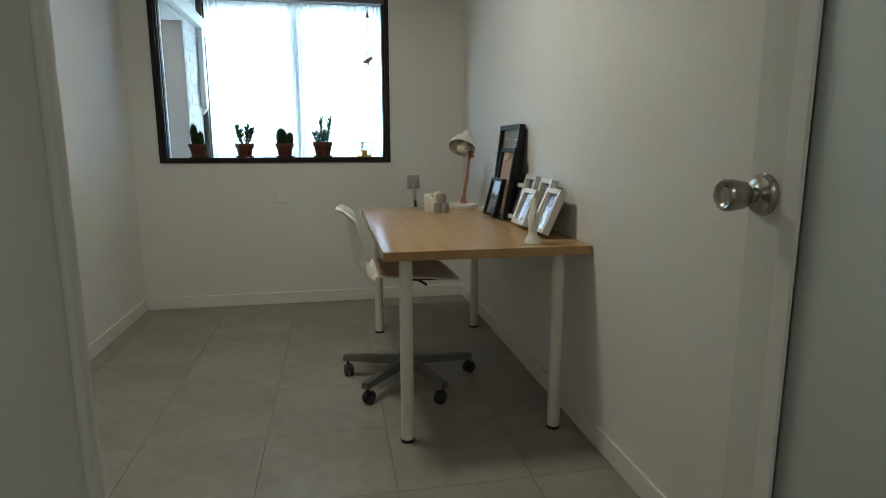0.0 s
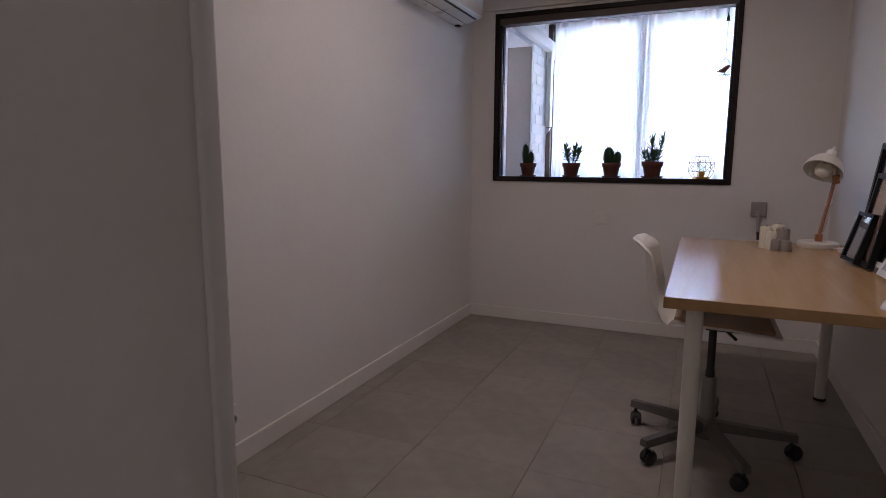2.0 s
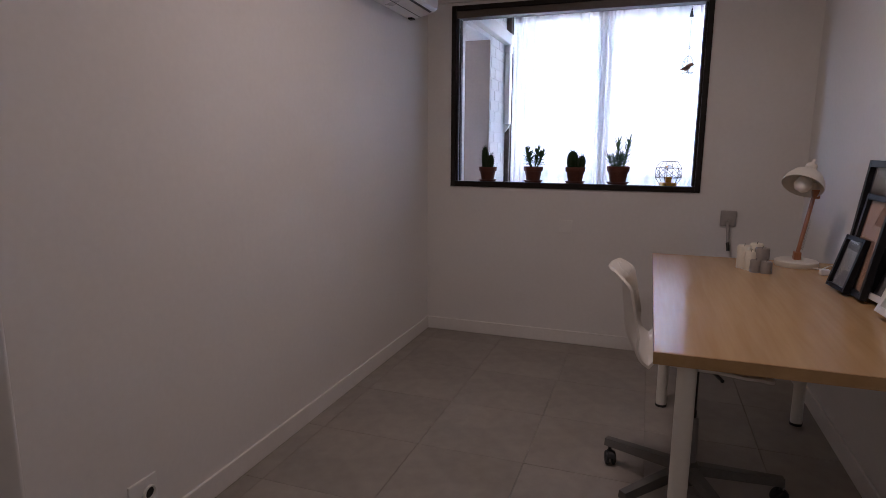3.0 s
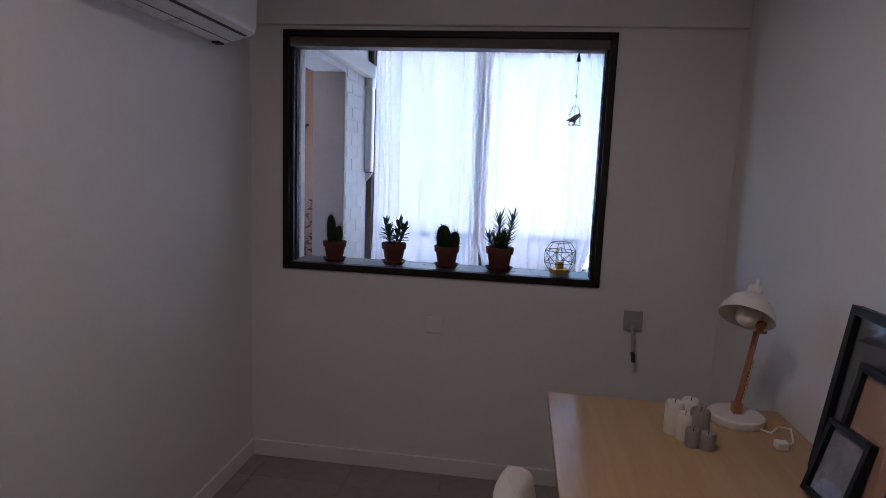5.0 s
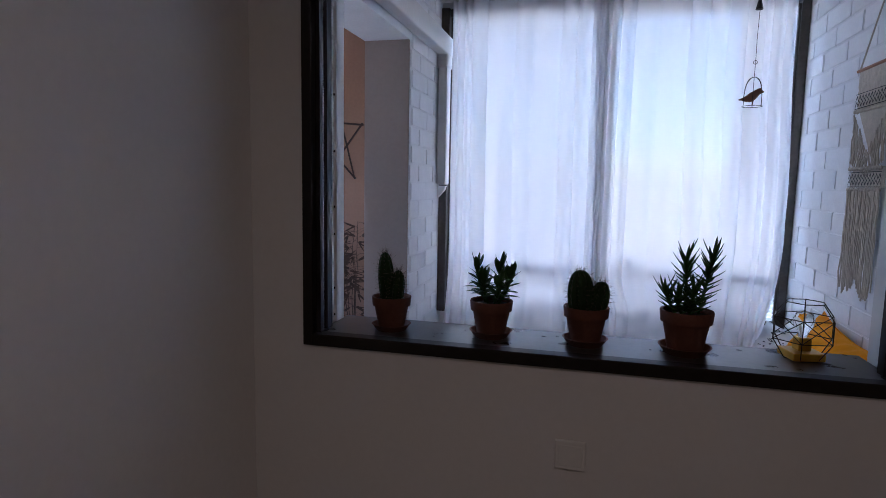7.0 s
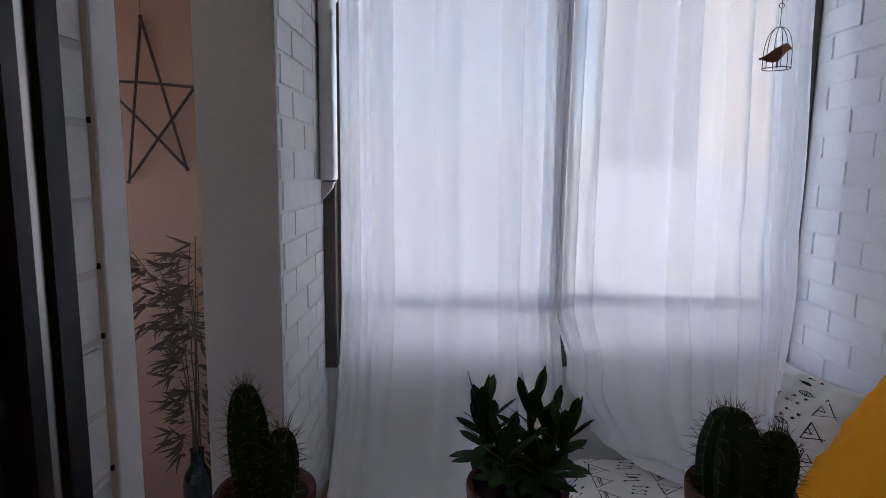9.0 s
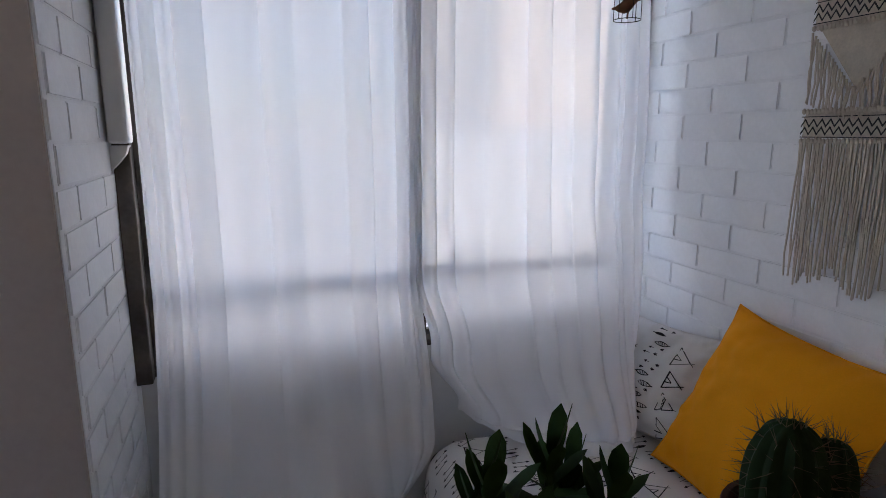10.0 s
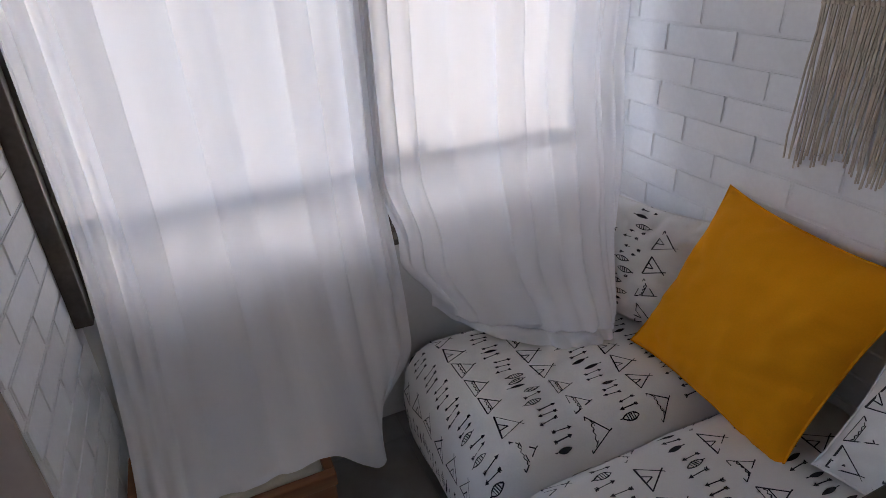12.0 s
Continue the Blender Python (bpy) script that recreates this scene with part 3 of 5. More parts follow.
def dark_feather(w):
    side = [(0.10 * w * math.sin(math.pi * k / 6) ** 0.8, -0.4 * w + 0.8 * w * k / 6) for k in range(7)]
    return [[(0, -0.55 * w), (0, -0.4 * w)]], [side + [(-x, y) for x, y in side[::-1]]]


def printed(fn, width, height, rnd, pitch=0.085, skip=lambda a, b: False):
    """Ink strokes over the cloth fn(u, v) that is width by height metres: rows of tents, arrows and feathers."""
    bm = bmesh.new()

    def on(a, b):
        u, v = a / width, b / height
        e = 0.004
        p = fn(u, v)
        n = (fn(min(1, u + e), v) - fn(max(0, u - e), v)).cross(fn(u, min(1, v + e)) - fn(u, max(0, v - e)))
        return p + n.normalized() * 0.0025

    def stamp(shape, size, turn, a, b):
        lines, fills = shape(size)
        c, s = math.cos(turn), math.sin(turn)
        place = lambda x, y: (min(width, max(0, a + c * x - s * y)), min(height, max(0, b + s * x + c * y)))
        for line in lines:
            for (x0, y0), (x1, y1) in zip(line, line[1:]):
                dx, dy = x1 - x0, y1 - y0
                d = math.hypot(dx, dy) or 1
                t = 0.0009 + rnd.random() * 0.0009
                ox, oy = -dy / d * t, dx / d * t
                bm.faces.new([bm.verts.new(on(*place(*q))) for q in ((x0 - ox, y0 - oy), (x1 - ox, y1 - oy), (x1 + ox, y1 + oy), (x0 + ox, y0 + oy))])
        for f in fills:
            bm.faces.new([bm.verts.new(on(*place(*q))) for q in f])

    # strips of tents alternate with strips of arrow triplets and feathers
    strip, a = 0, pitch * 0.7
    while a < width - pitch * 0.4:
        b = pitch * rnd.uniform(0.4, 0.8)
        while b < height - pitch * 0.35:
            if strip % 2 == 0:
                stamp(rnd.choice((tent, tent, tent_banded)), pitch * rnd.uniform(0.76, 0.88), -1.57 + rnd.uniform(-0.25, 0.1), a - pitch * 0.3, b)
                b += pitch * rnd.uniform(0.92, 1.08)
            else:
                for k in range(3):
                    kind = rnd.choice((arrow, arrow, arrow, feather, dark_feather))
                    stamp(kind, pitch * (0.72 if kind is arrow else 0.72), rnd.choice((-1.57, 1.57)) + rnd.uniform(-0.12, 0.12), a + pitch * 0.12 * (k - 1), b)
                    b += pitch * 0.26
                b += pitch * 0.14
        a += pitch * (1.40 if strip % 2 == 0 else 1.20)
        strip += 1
    return bm


def inked(parent, bm):
    ob = part("print", bm, INK, parent, "black inked arrows, tents and feathers")
    ob["kind"] = "stuff"


# ---- daybed ----
def mattress(y0, y1, seed):
    """Soft cover from the floor-side hem up over the rounded edge and across: u across, v along."""
    left, right, top, rad = 0.982, 1.925, 0.48, 0.13
    side = top - rad - 0.05
    arc = rad * math.pi / 2
    flat = right - left - rad
    total = side + arc + flat

    def fn(u, v):
        d = u * total
        if d < side:
            x, z = left - 0.02 * math.sin(math.pi * d / side), 0.05 + d
        elif d < side + arc:
            q = (d - side) / rad
            x, z = left + rad * (1 - math.cos(q)), top - rad + rad * math.sin(q)
        else:
            x, z = left + rad + d - side - arc, top
        e = min(v, 1 - v)
        puff = (1 - (1 - min(1, e / 0.16)) ** 2.4)
        wr = 0.012 * noise.noise((x * 5, v * 4 + seed, z * 6)) + 0.005 * noise.noise((x * 17, v * 13 + seed, z * 15))
        k = min(1.0, d / side)
        z = 0.05 + (z - 0.05) * (0.80 + 0.20 * puff) + wr * k
        x += (1 - k) * 0.03 + (1 - puff) * 0.035 * (1 - smoothstep(0.3, 0.5, u)) + wr * 0.6
        return Vector((x, y0 + (y1 - y0) * v, z))
    return fn, total


bed = thing("daybed", "low daybed of white cotton cushions with black arrow print", "daybed")
part("base", boxes(((1.06, 0.28, 0.0), (1.925, 1.55, 0.13)), bevel=0.01), PRINT, bed)
rnd = random.Random(5)
for y0, y1, seed in ((0.90, 1.56, 1.0), (0.27, 0.895, 7.0)):
    fn, total = mattress(y0, y1, seed)
    soft = part("mattress", sheet(fn, 60, 44), PRINT, bed, smooth=True)
    inked(soft, printed(fn, total, y1 - y0, rnd))


def pillow_faces(w, t, seed):
    def shape(u, v, s):
        a, b = 2 * u - 1, 2 * v - 1
        x = a * w / 2 * (1 - 0.085 * (1 - b * b) ** 0.8 + 0.010 * noise.noise((b * 2.5 + seed, 1.7 * a, 4)))
        y = b * w / 2 * (1 - 0.085 * (1 - a * a) ** 0.8 + 0.010 * noise.noise((a * 2.5 + seed, 1.7 * b, 9)))
        h = max(0.0, (1 - abs(a) ** 2.2)) ** 0.55 * max(0.0, (1 - abs(b) ** 2.2)) ** 0.55
        edge = min(1 - abs(a), 1 - abs(b))
        wr = 0.014 * noise.noise((a * 2.2 + seed, b * 2.2, s)) + 0.010 * noise.noise((a * 4.5 + seed, b * 4.5, s)) + 0.022 * noise.noise((a * 8 + seed, b * 8, s)) * math.exp(-edge * 4) - 0.010 * max(0.0, 1 - abs(b + 0.55 - 0.35 * a) * 9) * smoothstep(0.0, 0.5, a)
        return Vector((x, y, s * (t / 2 * h + 0.002) + wr * min(1, edge * 8)))
    return shape


def pillow(name, label, w, t, centre, along, up, cloth, seed, ink=False):
    ux = Vector(along).normalized()
    uz = ux.cross(Vector(up)).normalized()
    uy = uz.cross(ux)
    m = Matrix((ux, uy, uz)).transposed().to_4x4()
    m.translation = centre
    ob = thing(name, label, "pillow", m)
    shape = pillow_faces(w, t, seed)
    bm = sheet(lambda u, v: shape(u, v, 1), 40, 40)
    sheet(lambda u, v: shape(1 - u, v, -1), 40, 40, bm)
    bmesh.ops.remove_doubles(bm, verts=bm.verts, dist=0.0045)
    cover = part("cover", bm, cloth, ob, smooth=True)
    edge = []
    for k in range(48):
        s, f = k // 12, (k % 12) / 12
        uv = ((f, 0), (1, f), (1 - f, 1), (0, 1 - f))[s]
        p = shape(uv[0], uv[1], 1)
        edge.append((p.x, p.y, 0))
    part("piping", tube(edge, 0.0035, 6, closed=True), cloth, ob, smooth=True)
    if ink:
        inked(cover, printed(lambda u, v: shape(u, v, 1), w, w, random.Random(seed + 3)))
    return ob


pillow("cushion", "plain saffron yellow square cushion leaning on the brick wall", 0.550, 0.21, (1.764, 0.898, 0.712), (-0.018, -0.517, -0.032), (0.236, 0.01, 0.44), ORANGE, 2)
pillow("cushion", "white cotton cushion with black arrow print in the corner", 0.40, 0.18, (1.782, 1.325, 0.660), (0.12, -0.36, 0.0), (0.17, 0.06, 0.36), PRINT, 9, True)
pillow("cushion", "white cotton cushion with black tent print beside the yellow one", 0.46, 0.22, (1.80, 0.385, 0.70), (0.02, -0.45, 0), (0.20, 0.02, 0.38), PRINT, 14, True)

# ---- chest under the curtain ----
CHESTWOOD = wood("reddish_stained_wood", (0.20, 0.075, 0.025), (0.36, 0.15, 0.055), 0.45, axis=0)
CREAM = shade("cream_quilted_cloth", (0.66, 0.60, 0.48), 0.9, vary=0.08, grain=150, bump=0.4, sheen=0.2)
chest = thing("wooden_chest", "reddish brown wooden chest with a cream padded seat", "chest")
part("body", boxes(((0.16, 1.235, 0.02), (0.675, 1.55, 0.30)), bevel=0.006), CHESTWOOD, chest)
part("rim", boxes(((0.155, 1.227, 0.30), (0.68, 1.255, 0.345)), ((0.652, 1.256, 0.30), (0.68, 1.55, 0.345)), ((0.155, 1.256, 0.30), (0.18, 1.55, 0.345)), bevel=0.004), CHESTWOOD, chest)
part("seat_pad", boxes(((0.182, 1.257, 0.30), (0.65, 1.55, 0.355)), bevel=0.018, seg=4), CREAM, chest, "cream padded seat", smooth=True)
for x in (0.19, 0.64):
    for y in (1.27, 1.52):
        part("foot", boxes(((x - 0.02, y - 0.02, 0), (x + 0.02, y + 0.02, 0.02))), CHESTWOOD, chest)

# ---- air conditioner and its pipe duct ----
def extrude(profile, y0, y1, bm=None):
    bm = bm or bmesh.new()
    a = [bm.verts.new((x, y0, z)) for x, z in profile]
    b = [bm.verts.new((x, y1, z)) for x, z in profile]
    k = len(profile)
    for i in range(k):
        bm.faces.new((a[i], a[(i + 1) % k], b[(i + 1) % k], b[i]))
    bm.faces.new(a[::-1])
    bm.faces.new(b)
    bmesh.ops.recalc_face_normals(bm, faces=bm.faces)
    return bm


ac = thing("air_conditioner", "white wall-mounted air conditioner with a closed louver", "air conditioner")
AY0, AY1 = -1.20, -0.33
body = [(0.0, 1.998), (0.055, 1.992), (0.085, 1.998), (0.175, 2.020), (0.198, 2.034), (0.205, 2.06), (0.208, 2.16), (0.20, 2.24), (0.175, 2.27), (0.0, 2.275)]
bm = extrude([(x * 0.93, z) for x, z in body], AY0, AY1)
bmesh.ops.bevel(bm, geom=[e for e in bm.edges if abs(e.verts[0].co.y - e.verts[1].co.y) < 0.01], offset=0.006, segments=2, affect="EDGES")
part("body", bm, WHITEPLASTIC, ac, smooth=True)
part("air_slot", extrude([(0.1488, 2.015), (0.1618, 2.0185), (0.1618, 2.022), (0.1488, 2.0185)], AY0 + 0.04, AY1 - 0.03), BLACK, ac, "black air outlet slot")
part("seam", extrude([(0.0804, 1.997), (0.0832, 1.9977), (0.0832, 2.002), (0.0804, 2.002)], AY0 + 0.01, AY1 - 0.008), BLACK, ac)
part("louver", extrude([(0.0967, 2.0002), (0.1469, 2.0134), (0.1469, 2.0185), (0.0967, 2.0055)], AY0 + 0.04, AY1 - 0.03), WHITEPLASTIC, ac, "glossy white louver flap")
part("vent_tab", boxes(((0.02, AY1 - 0.05, 1.984), (0.05, AY1 - 0.01, 1.993))), BLACK, ac)
duct = thing("pipe_duct", "white plastic pipe duct turning down beside the window", "duct")
part("run", boxes(((LX0, LY0, 2.14), (0.194, 1.655, 2.24)), bevel=0.008, seg=3), TRIM, duct, smooth=True)
part("elbow", boxes(((LX0 - 0.0, 1.546, 2.075), (0.190, 1.662, 2.155)), bevel=0.014, seg=4), TRIM, duct, smooth=True)
part("drop", boxes(((LX0 + 0.006, 1.558, 1.458), (0.184, 1.652, 2.10)), bevel=0.008, seg=3), TRIM, duct, smooth=True)
bm = extrude([(LX0, 1.452), (0.176, 1.452), (0.17, 1.43), (0.145, 1.40), (LX0, 1.385)], 1.605, 1.652)
part("end_cap", bm, TRIM, duct)

# ---- sockets, blind crank ----
SWITCH = shade("white_switch_plastic", (0.76, 0.75, 0.72), 0.35, vary=0.03, bump=0.02)
socket = thing("wall_socket", "white square wall socket with a round recess", "socket", pose(0, -2.452, 0.192))
part("plate", boxes(((0, -0.052, -0.046), (0.009, 0.052, 0.046)), bevel=0.003), SWITCH, socket)
part("socket_ring", lathe([(0.0, 0.003), (0.017, 0.003), (0.019, 0.012), (0.023, 0.012), (0.024, 0.004), (0.0, 0.002)], 32, pose(0.0085, 0.016, -0.004, 0, 90, 0)), SWITCH, socket, smooth=True)
part("contacts", lathe([(0, 0.0), (0.0165, 0.0), (0.0165, 0.0012), (0, 0.0012)], 24, pose(0.0125, 0.016, -0.004, 0, 90, 0)), BLACK, socket)
plate = thing("blank_plate", "small white wall plate under the window", "socket", pose(0.932, 0, 0.762))
part("plate", boxes(((-0.040, -0.008, -0.040), (0.040, 0, 0.040)), bevel=0.003), SWITCH, plate)
part("cover", boxes(((-0.03, -0.0105, -0.028), (0.03, -0.0085, 0.028)), bevel=0.001), SWITCH, plate)
GREYPLASTIC = shade("grey_plastic", (0.36, 0.345, 0.33), 0.5, vary=0.06, bump=0.04)
crank = thing("blind_crank", "grey wall plate with a folded shutter crank", "crank", pose(1.853, 0, 0.853))
part("plate", boxes(((-0.042, -0.016, -0.044), (0.042, 0, 0.046)), bevel=0.005, seg=3), GREYPLASTIC, crank, smooth=True)
part("boss", lathe([(0, 0), (0.016, 0), (0.014, 0.02), (0, 0.022)], 20, pose(-0.004, -0.014, -0.024, 90, 0, 0)), GREYPLASTIC, crank, smooth=True)
part("arm", tube([(-0.004, -0.032, -0.026), (-0.002, -0.042, -0.06), (0.002, -0.052, -0.135)], 0.0085, 10), GREYPLASTIC, crank, smooth=True)
part("grip", tube([(0.001, -0.054, -0.134), (0.004, -0.062, -0.15), (0.006, -0.066, -0.178)], 0.0095, 10), BLACK, crank, "black crank grip", smooth=True)

# ---- ceiling lamp of the study ----
cl = thing("ceiling_lamp", "plain round flush ceiling lamp, out of view", "lamp", pose(1.1, -1.8, 2.45), "ceiling lamps")
part("base", lathe([(0, 0), (0.16, 0), (0.16, -0.02), (0.15, -0.055), (0, -0.058)]), WHITEMETAL, cl, smooth=True)

# same fitting again, added above the hall's fill lamp
copy_thing(cl, pose(1.6, -5.3, 2.45))

# ---- door leaf ----
door = tagged(thing("door_1", "open white door with a frosted glass panel and steel knob", "door", pose(1.96, -4.06, 0)), kind="structure")
part("stile", boxes(((0, 0.664, 0.01), (0.038, 0.745, 2.05)), bevel=0.002), DOORPAINT, door)
part("stile", boxes(((0, 0.0, 0.01), (0.038, 0.10, 2.05)), bevel=0.002), DOORPAINT, door)
part("rail", boxes(((0, 0.10, 1.95), (0.038, 0.664, 2.05)), bevel=0.002), DOORPAINT, door)
part("rail", boxes(((0, 0.10, 0.01), (0.038, 0.664, 0.16)), bevel=0.002), DOORPAINT, door)
part("glazing_bead", boxes(((-0.010, 0.628, 0.16), (0.030, 0.663, 1.95)), ((-0.010, 0.101, 0.16), (0.030, 0.13, 1.95)), bevel=0.002), TRIM, door)
part("glass_panel", boxes(((-0.004, 0.13, 0.16), (0.002, 0.628, 1.95))), FROST, door, "frosted glass panel")
for s, x in ((-1, 0.0), (1, 0.038)):
    knob = part("door_knob", lathe([(0, 0.0), (0.034, 0.0), (0.034, 0.003), (0.029, 0.010), (0.016, 0.013), (0.012, 0.016), (0.0115, 0.026), (0.017, 0.031), (0.022, 0.038), (0.0255, 0.060), (0.0255, 0.069), (0.022, 0.074), (0.018, 0.073), (0.013, 0.068), (0, 0.067)], 40, pose(x, 0.712, 1.024, 0, s * 90, 0)), CHROME, door, "brushed steel door knob", smooth=True)

# ---- plants on the sill ----
TERRA = shade("terracotta", (0.125, 0.043, 0.025), 0.8, vary=0.18, scale=20, grain=120, bump=0.2)
SOIL = shade("dark_soil", (0.04, 0.03, 0.022), 0.95, vary=0.4, scale=50, grain=200, bump=0.8, depth=0.006)
CACTUS = shade("cactus_skin", (0.018, 0.038, 0.012), 0.7, spec=0.2, vary=0.25, scale=25, grain=90, bump=0.3)
SPINE = shade("cactus_spine", (0.13, 0.09, 0.055), 0.6)
LEAF = shade("succulent_leaf", (0.028, 0.066, 0.014), 0.65, spec=0.2, vary=0.3, scale=15, bump=0.1)
SZ = WZ0 + 0.020


def pot(label, x, y, s, group):
    ob = thing("potted_plant", label, "potted plant", pose(x, y, SZ), group)
    dish = part("saucer", lathe([(0, 0), (0.046 * s, 0), (0.060 * s, 0.018 * s), (0.0625 * s, 0.020 * s), (0.058 * s, 0.021 * s), (0.046 * s, 0.006 * s), (0, 0.006 * s)], 36), TERRA, ob, smooth=True)
    part("pot", lathe([(0, 0.0065 * s), (0.040 * s, 0.0065 * s), (0.054 * s, 0.078 * s), (0.060 * s, 0.079 * s), (0.0625 * s, 0.105 * s), (0.061 * s, 0.108 * s), (0.056 * s, 0.107 * s), (0.053 * s, 0.094 * s), (0, 0.094 * s)], 36), TERRA, ob, smooth=True)
    part("soil", lathe([(0, 0.100 * s), (0.03 * s, 0.099 * s), (0.0535 * s, 0.0955 * s)], 24), SOIL, ob)
    return ob, 0.098 * s


def cactus_stem(parent, x, y, z, r, h, lean, ribs, rnd, spines):
    """A ribbed column with a domed, woolly top and spine clusters along the ribs."""
    m = pose(x, y, z, lean[0], lean[1], rnd.uniform(0, 90))

    def at(a, f):
        dome = (max(0.0, 1 - max(0, (f - 0.62) / 0.38) ** 2.2)) ** 0.5
        rr = r * (0.86 + 0.14 * math.sin(math.pi * min(1, f * 1.3))) * max(0.02, dome)
        rr *= 1 + 0.09 * math.cos(ribs * a)
        return m @ Vector((rr * math.cos(a), rr * math.sin(a), h * f))
    bm = bmesh.new()
    n, k = ribs * 6, 26
    rings = [[bm.verts.new(at(2 * math.pi * i / n, j / k)) for i in range(n)] for j in range(k + 1)]
    for p, q in zip(rings, rings[1:]):
        for i in range(n):
            bm.faces.new((p[i], p[(i + 1) % n], q[(i + 1) % n], q[i]))
    bm.faces.new(rings[-1])
    stem = part("stem", bm, CACTUS, parent, smooth=True)
    bm = bmesh.new()
    centre = m @ Vector((0, 0, h * 0.5))
    for i in range(ribs):
        for j in range(spines):
            f = 0.08 + 0.90 * j / (spines - 1)
            p = at(2 * math.pi * i / ribs, f)
            out = (p - (m @ Vector((0, 0, h * min(f, 0.72))))).normalized()
            for c in range(2 if f < 0.85 else 3):
                d = (out + Vector((rnd.uniform(-0.8, 0.8), rnd.uniform(-0.8, 0.8), rnd.uniform(-0.5, 0.8)))).normalized()
                L = rnd.uniform(0.010, 0.026)
                w = d.orthogonal().normalized() * 0.0005
                q = d.cross(w).normalized() * 0.0005
                vs = [bm.verts.new(p + w), bm.verts.new(p - w * 0.5 + q), bm.verts.new(p - w * 0.5 - q)]
                tip = bm.verts.new(p + d * L)
                for e in range(3):
                    bm.faces.new((vs[e], vs[(e + 1) % 3], tip))
    sp = part("spine_cover", bm, SPINE, stem, "fine pale spines")
    sp["kind"] = "stuff"


def blade(bm, base, direction, up, length, width, thick, curl=0.2, rounded=False):
    """One fleshy leaf."""
    d = direction.normalized()
    side = d.cross(up).normalized()
    nrm = side.cross(d).normalized()
    n = 6
    rows = []
    for i in range(n + 1):
        f = i / n
        w = width * (((0.30 + 0.70 * f ** 0.9) * (1 - f ** 4) ** 0.8 if rounded else (1 - f) ** 0.75 * (0.75 + 0.5 * f)) + 0.03)
        c = base + d * length * f + nrm * (curl * length * f * f)
        rows.append([bm.verts.new(c - side * w), bm.verts.new(c - nrm * thick * (1 - f * 0.7)), bm.verts.new(c + side * w), bm.verts.new(c + nrm * thick * 0.3 * (1 - f))])
    for a, b in zip(rows, rows[1:]):
        for k in range(4):
            bm.faces.new((a[k], a[(k + 1) % 4], b[(k + 1) % 4], b[k]))
    bm.faces.new(rows[0][::-1])
    bm.faces.new(rows[-1])


def rosette_plant(parent, z, rnd):
    """Bushy succulent: stems that end in rosettes of spoon-shaped leaves."""
    for k, (dx, dy, h) in enumerate(((-0.048, 0.006, 0.106), (0.020, 0.024, 0.104), (0.060, -0.014, 0.088), (-0.022, -0.034, 0.070), (0.028, -0.038, 0.060), (-0.045, 0.035, 0.065), (0.045, 0.035, 0.075))):
        foot, top = Vector((dx * 0.35, dy * 0.35, z)), Vector((dx, dy, z + h))
        stem = part("stem", tube([foot, (foot + top) / 2 + Vector((dx * 0.1, dy * 0.1, 0)), top], 0.004, 8), LEAF, parent, smooth=True)
        bm = bmesh.new()
        for i in range(19):
            f = 0.25 + 0.75 * i / 18
            p = foot.lerp(top, f)
            a = i * 2.39996
            tilt = 0.30 + 2.2 * max(0, (f - 0.45) / 0.55) ** 2
            d = Vector((math.cos(a), math.sin(a), tilt))
            blade(bm, p, d, Vector((0, 0, 1)), rnd.uniform(0.042, 0.056), rnd.uniform(0.0105, 0.0135), 0.0016, curl=-0.25 if i < 8 else (-0.08 if i < 14 else 0.10), rounded=i < 17)
        part("leaves", bm, LEAF, stem, smooth=True)


def spiky_plant(parent, z, rnd):
    for dx, dy, h, n in ((-0.008, 0.006, 0.155, 40), (0.058, 0.0, 0.160, 46), (-0.06, 0.0, 0.060, 22), (0.02, 0.03, 0.07, 22), (0.01, -0.03, 0.06, 20), (-0.03, -0.02, 0.055, 18)):
        foot, top = Vector((dx * 0.5, dy * 0.5, z)), Vector((dx, dy, z + h))
        stem = part("stem", tube([foot, top], 0.004, 8), LEAF, parent, smooth=True)
        bm = bmesh.new()
        for i in range(n):
            f = 0.08 + 0.92 * i / (n - 1)
            a = i * 2.39996
            d = Vector((math.cos(a), math.sin(a), 0.35 + 2.6 * max(0, f - 0.55)))
            L = (0.034 + 0.022 * f) * rnd.uniform(0.85, 1.2)
            blade(bm, foot.lerp(top, f), d, Vector((0, 0, 1)), L, 0.0070, 0.004, curl=0.12)
        part("leaves", bm, LEAF, stem, smooth=True)


rnd = random.Random(11)
G = "plants on the window sill"
p1, z1 = pot("two-stemmed column cactus in a terracotta pot with saucer", 0.374, 0.165, 0.97, G)
cactus_stem(p1, -0.014, 0.004, z1, 0.0235, 0.145, (0, -4), 9, rnd, 12)
cactus_stem(p1, 0.018, -0.008, z1, 0.0205, 0.092, (0, 4), 9, rnd, 9)
p2, z2 = pot("bushy rosette succulent in a terracotta pot with saucer", 0.682, 0.180, 1.02, G)
rosette_plant(p2, z2, rnd)
p3, z3 = pot("short double cactus in a terracotta pot with saucer", 0.956, 0.178, 1.03, G)
cactus_stem(p3, -0.016, 0.0, z3, 0.0345, 0.114, (0, -3), 11, rnd, 9)
cactus_stem(p3, 0.030, -0.004, z3, 0.0255, 0.085, (0, 8), 9, rnd, 8)
p4, z4 = pot("tall spiky succulent in a terracotta pot with saucer", 1.222, 0.172, 1.12, G)
spiky_plant(p4, z4, rnd)

# ---- geometric wire lantern ----
WIRE = shade("dark_bronze_wire", (0.05, 0.038, 0.025), 0.4, metal=0.7, vary=0.1, bump=0.02)
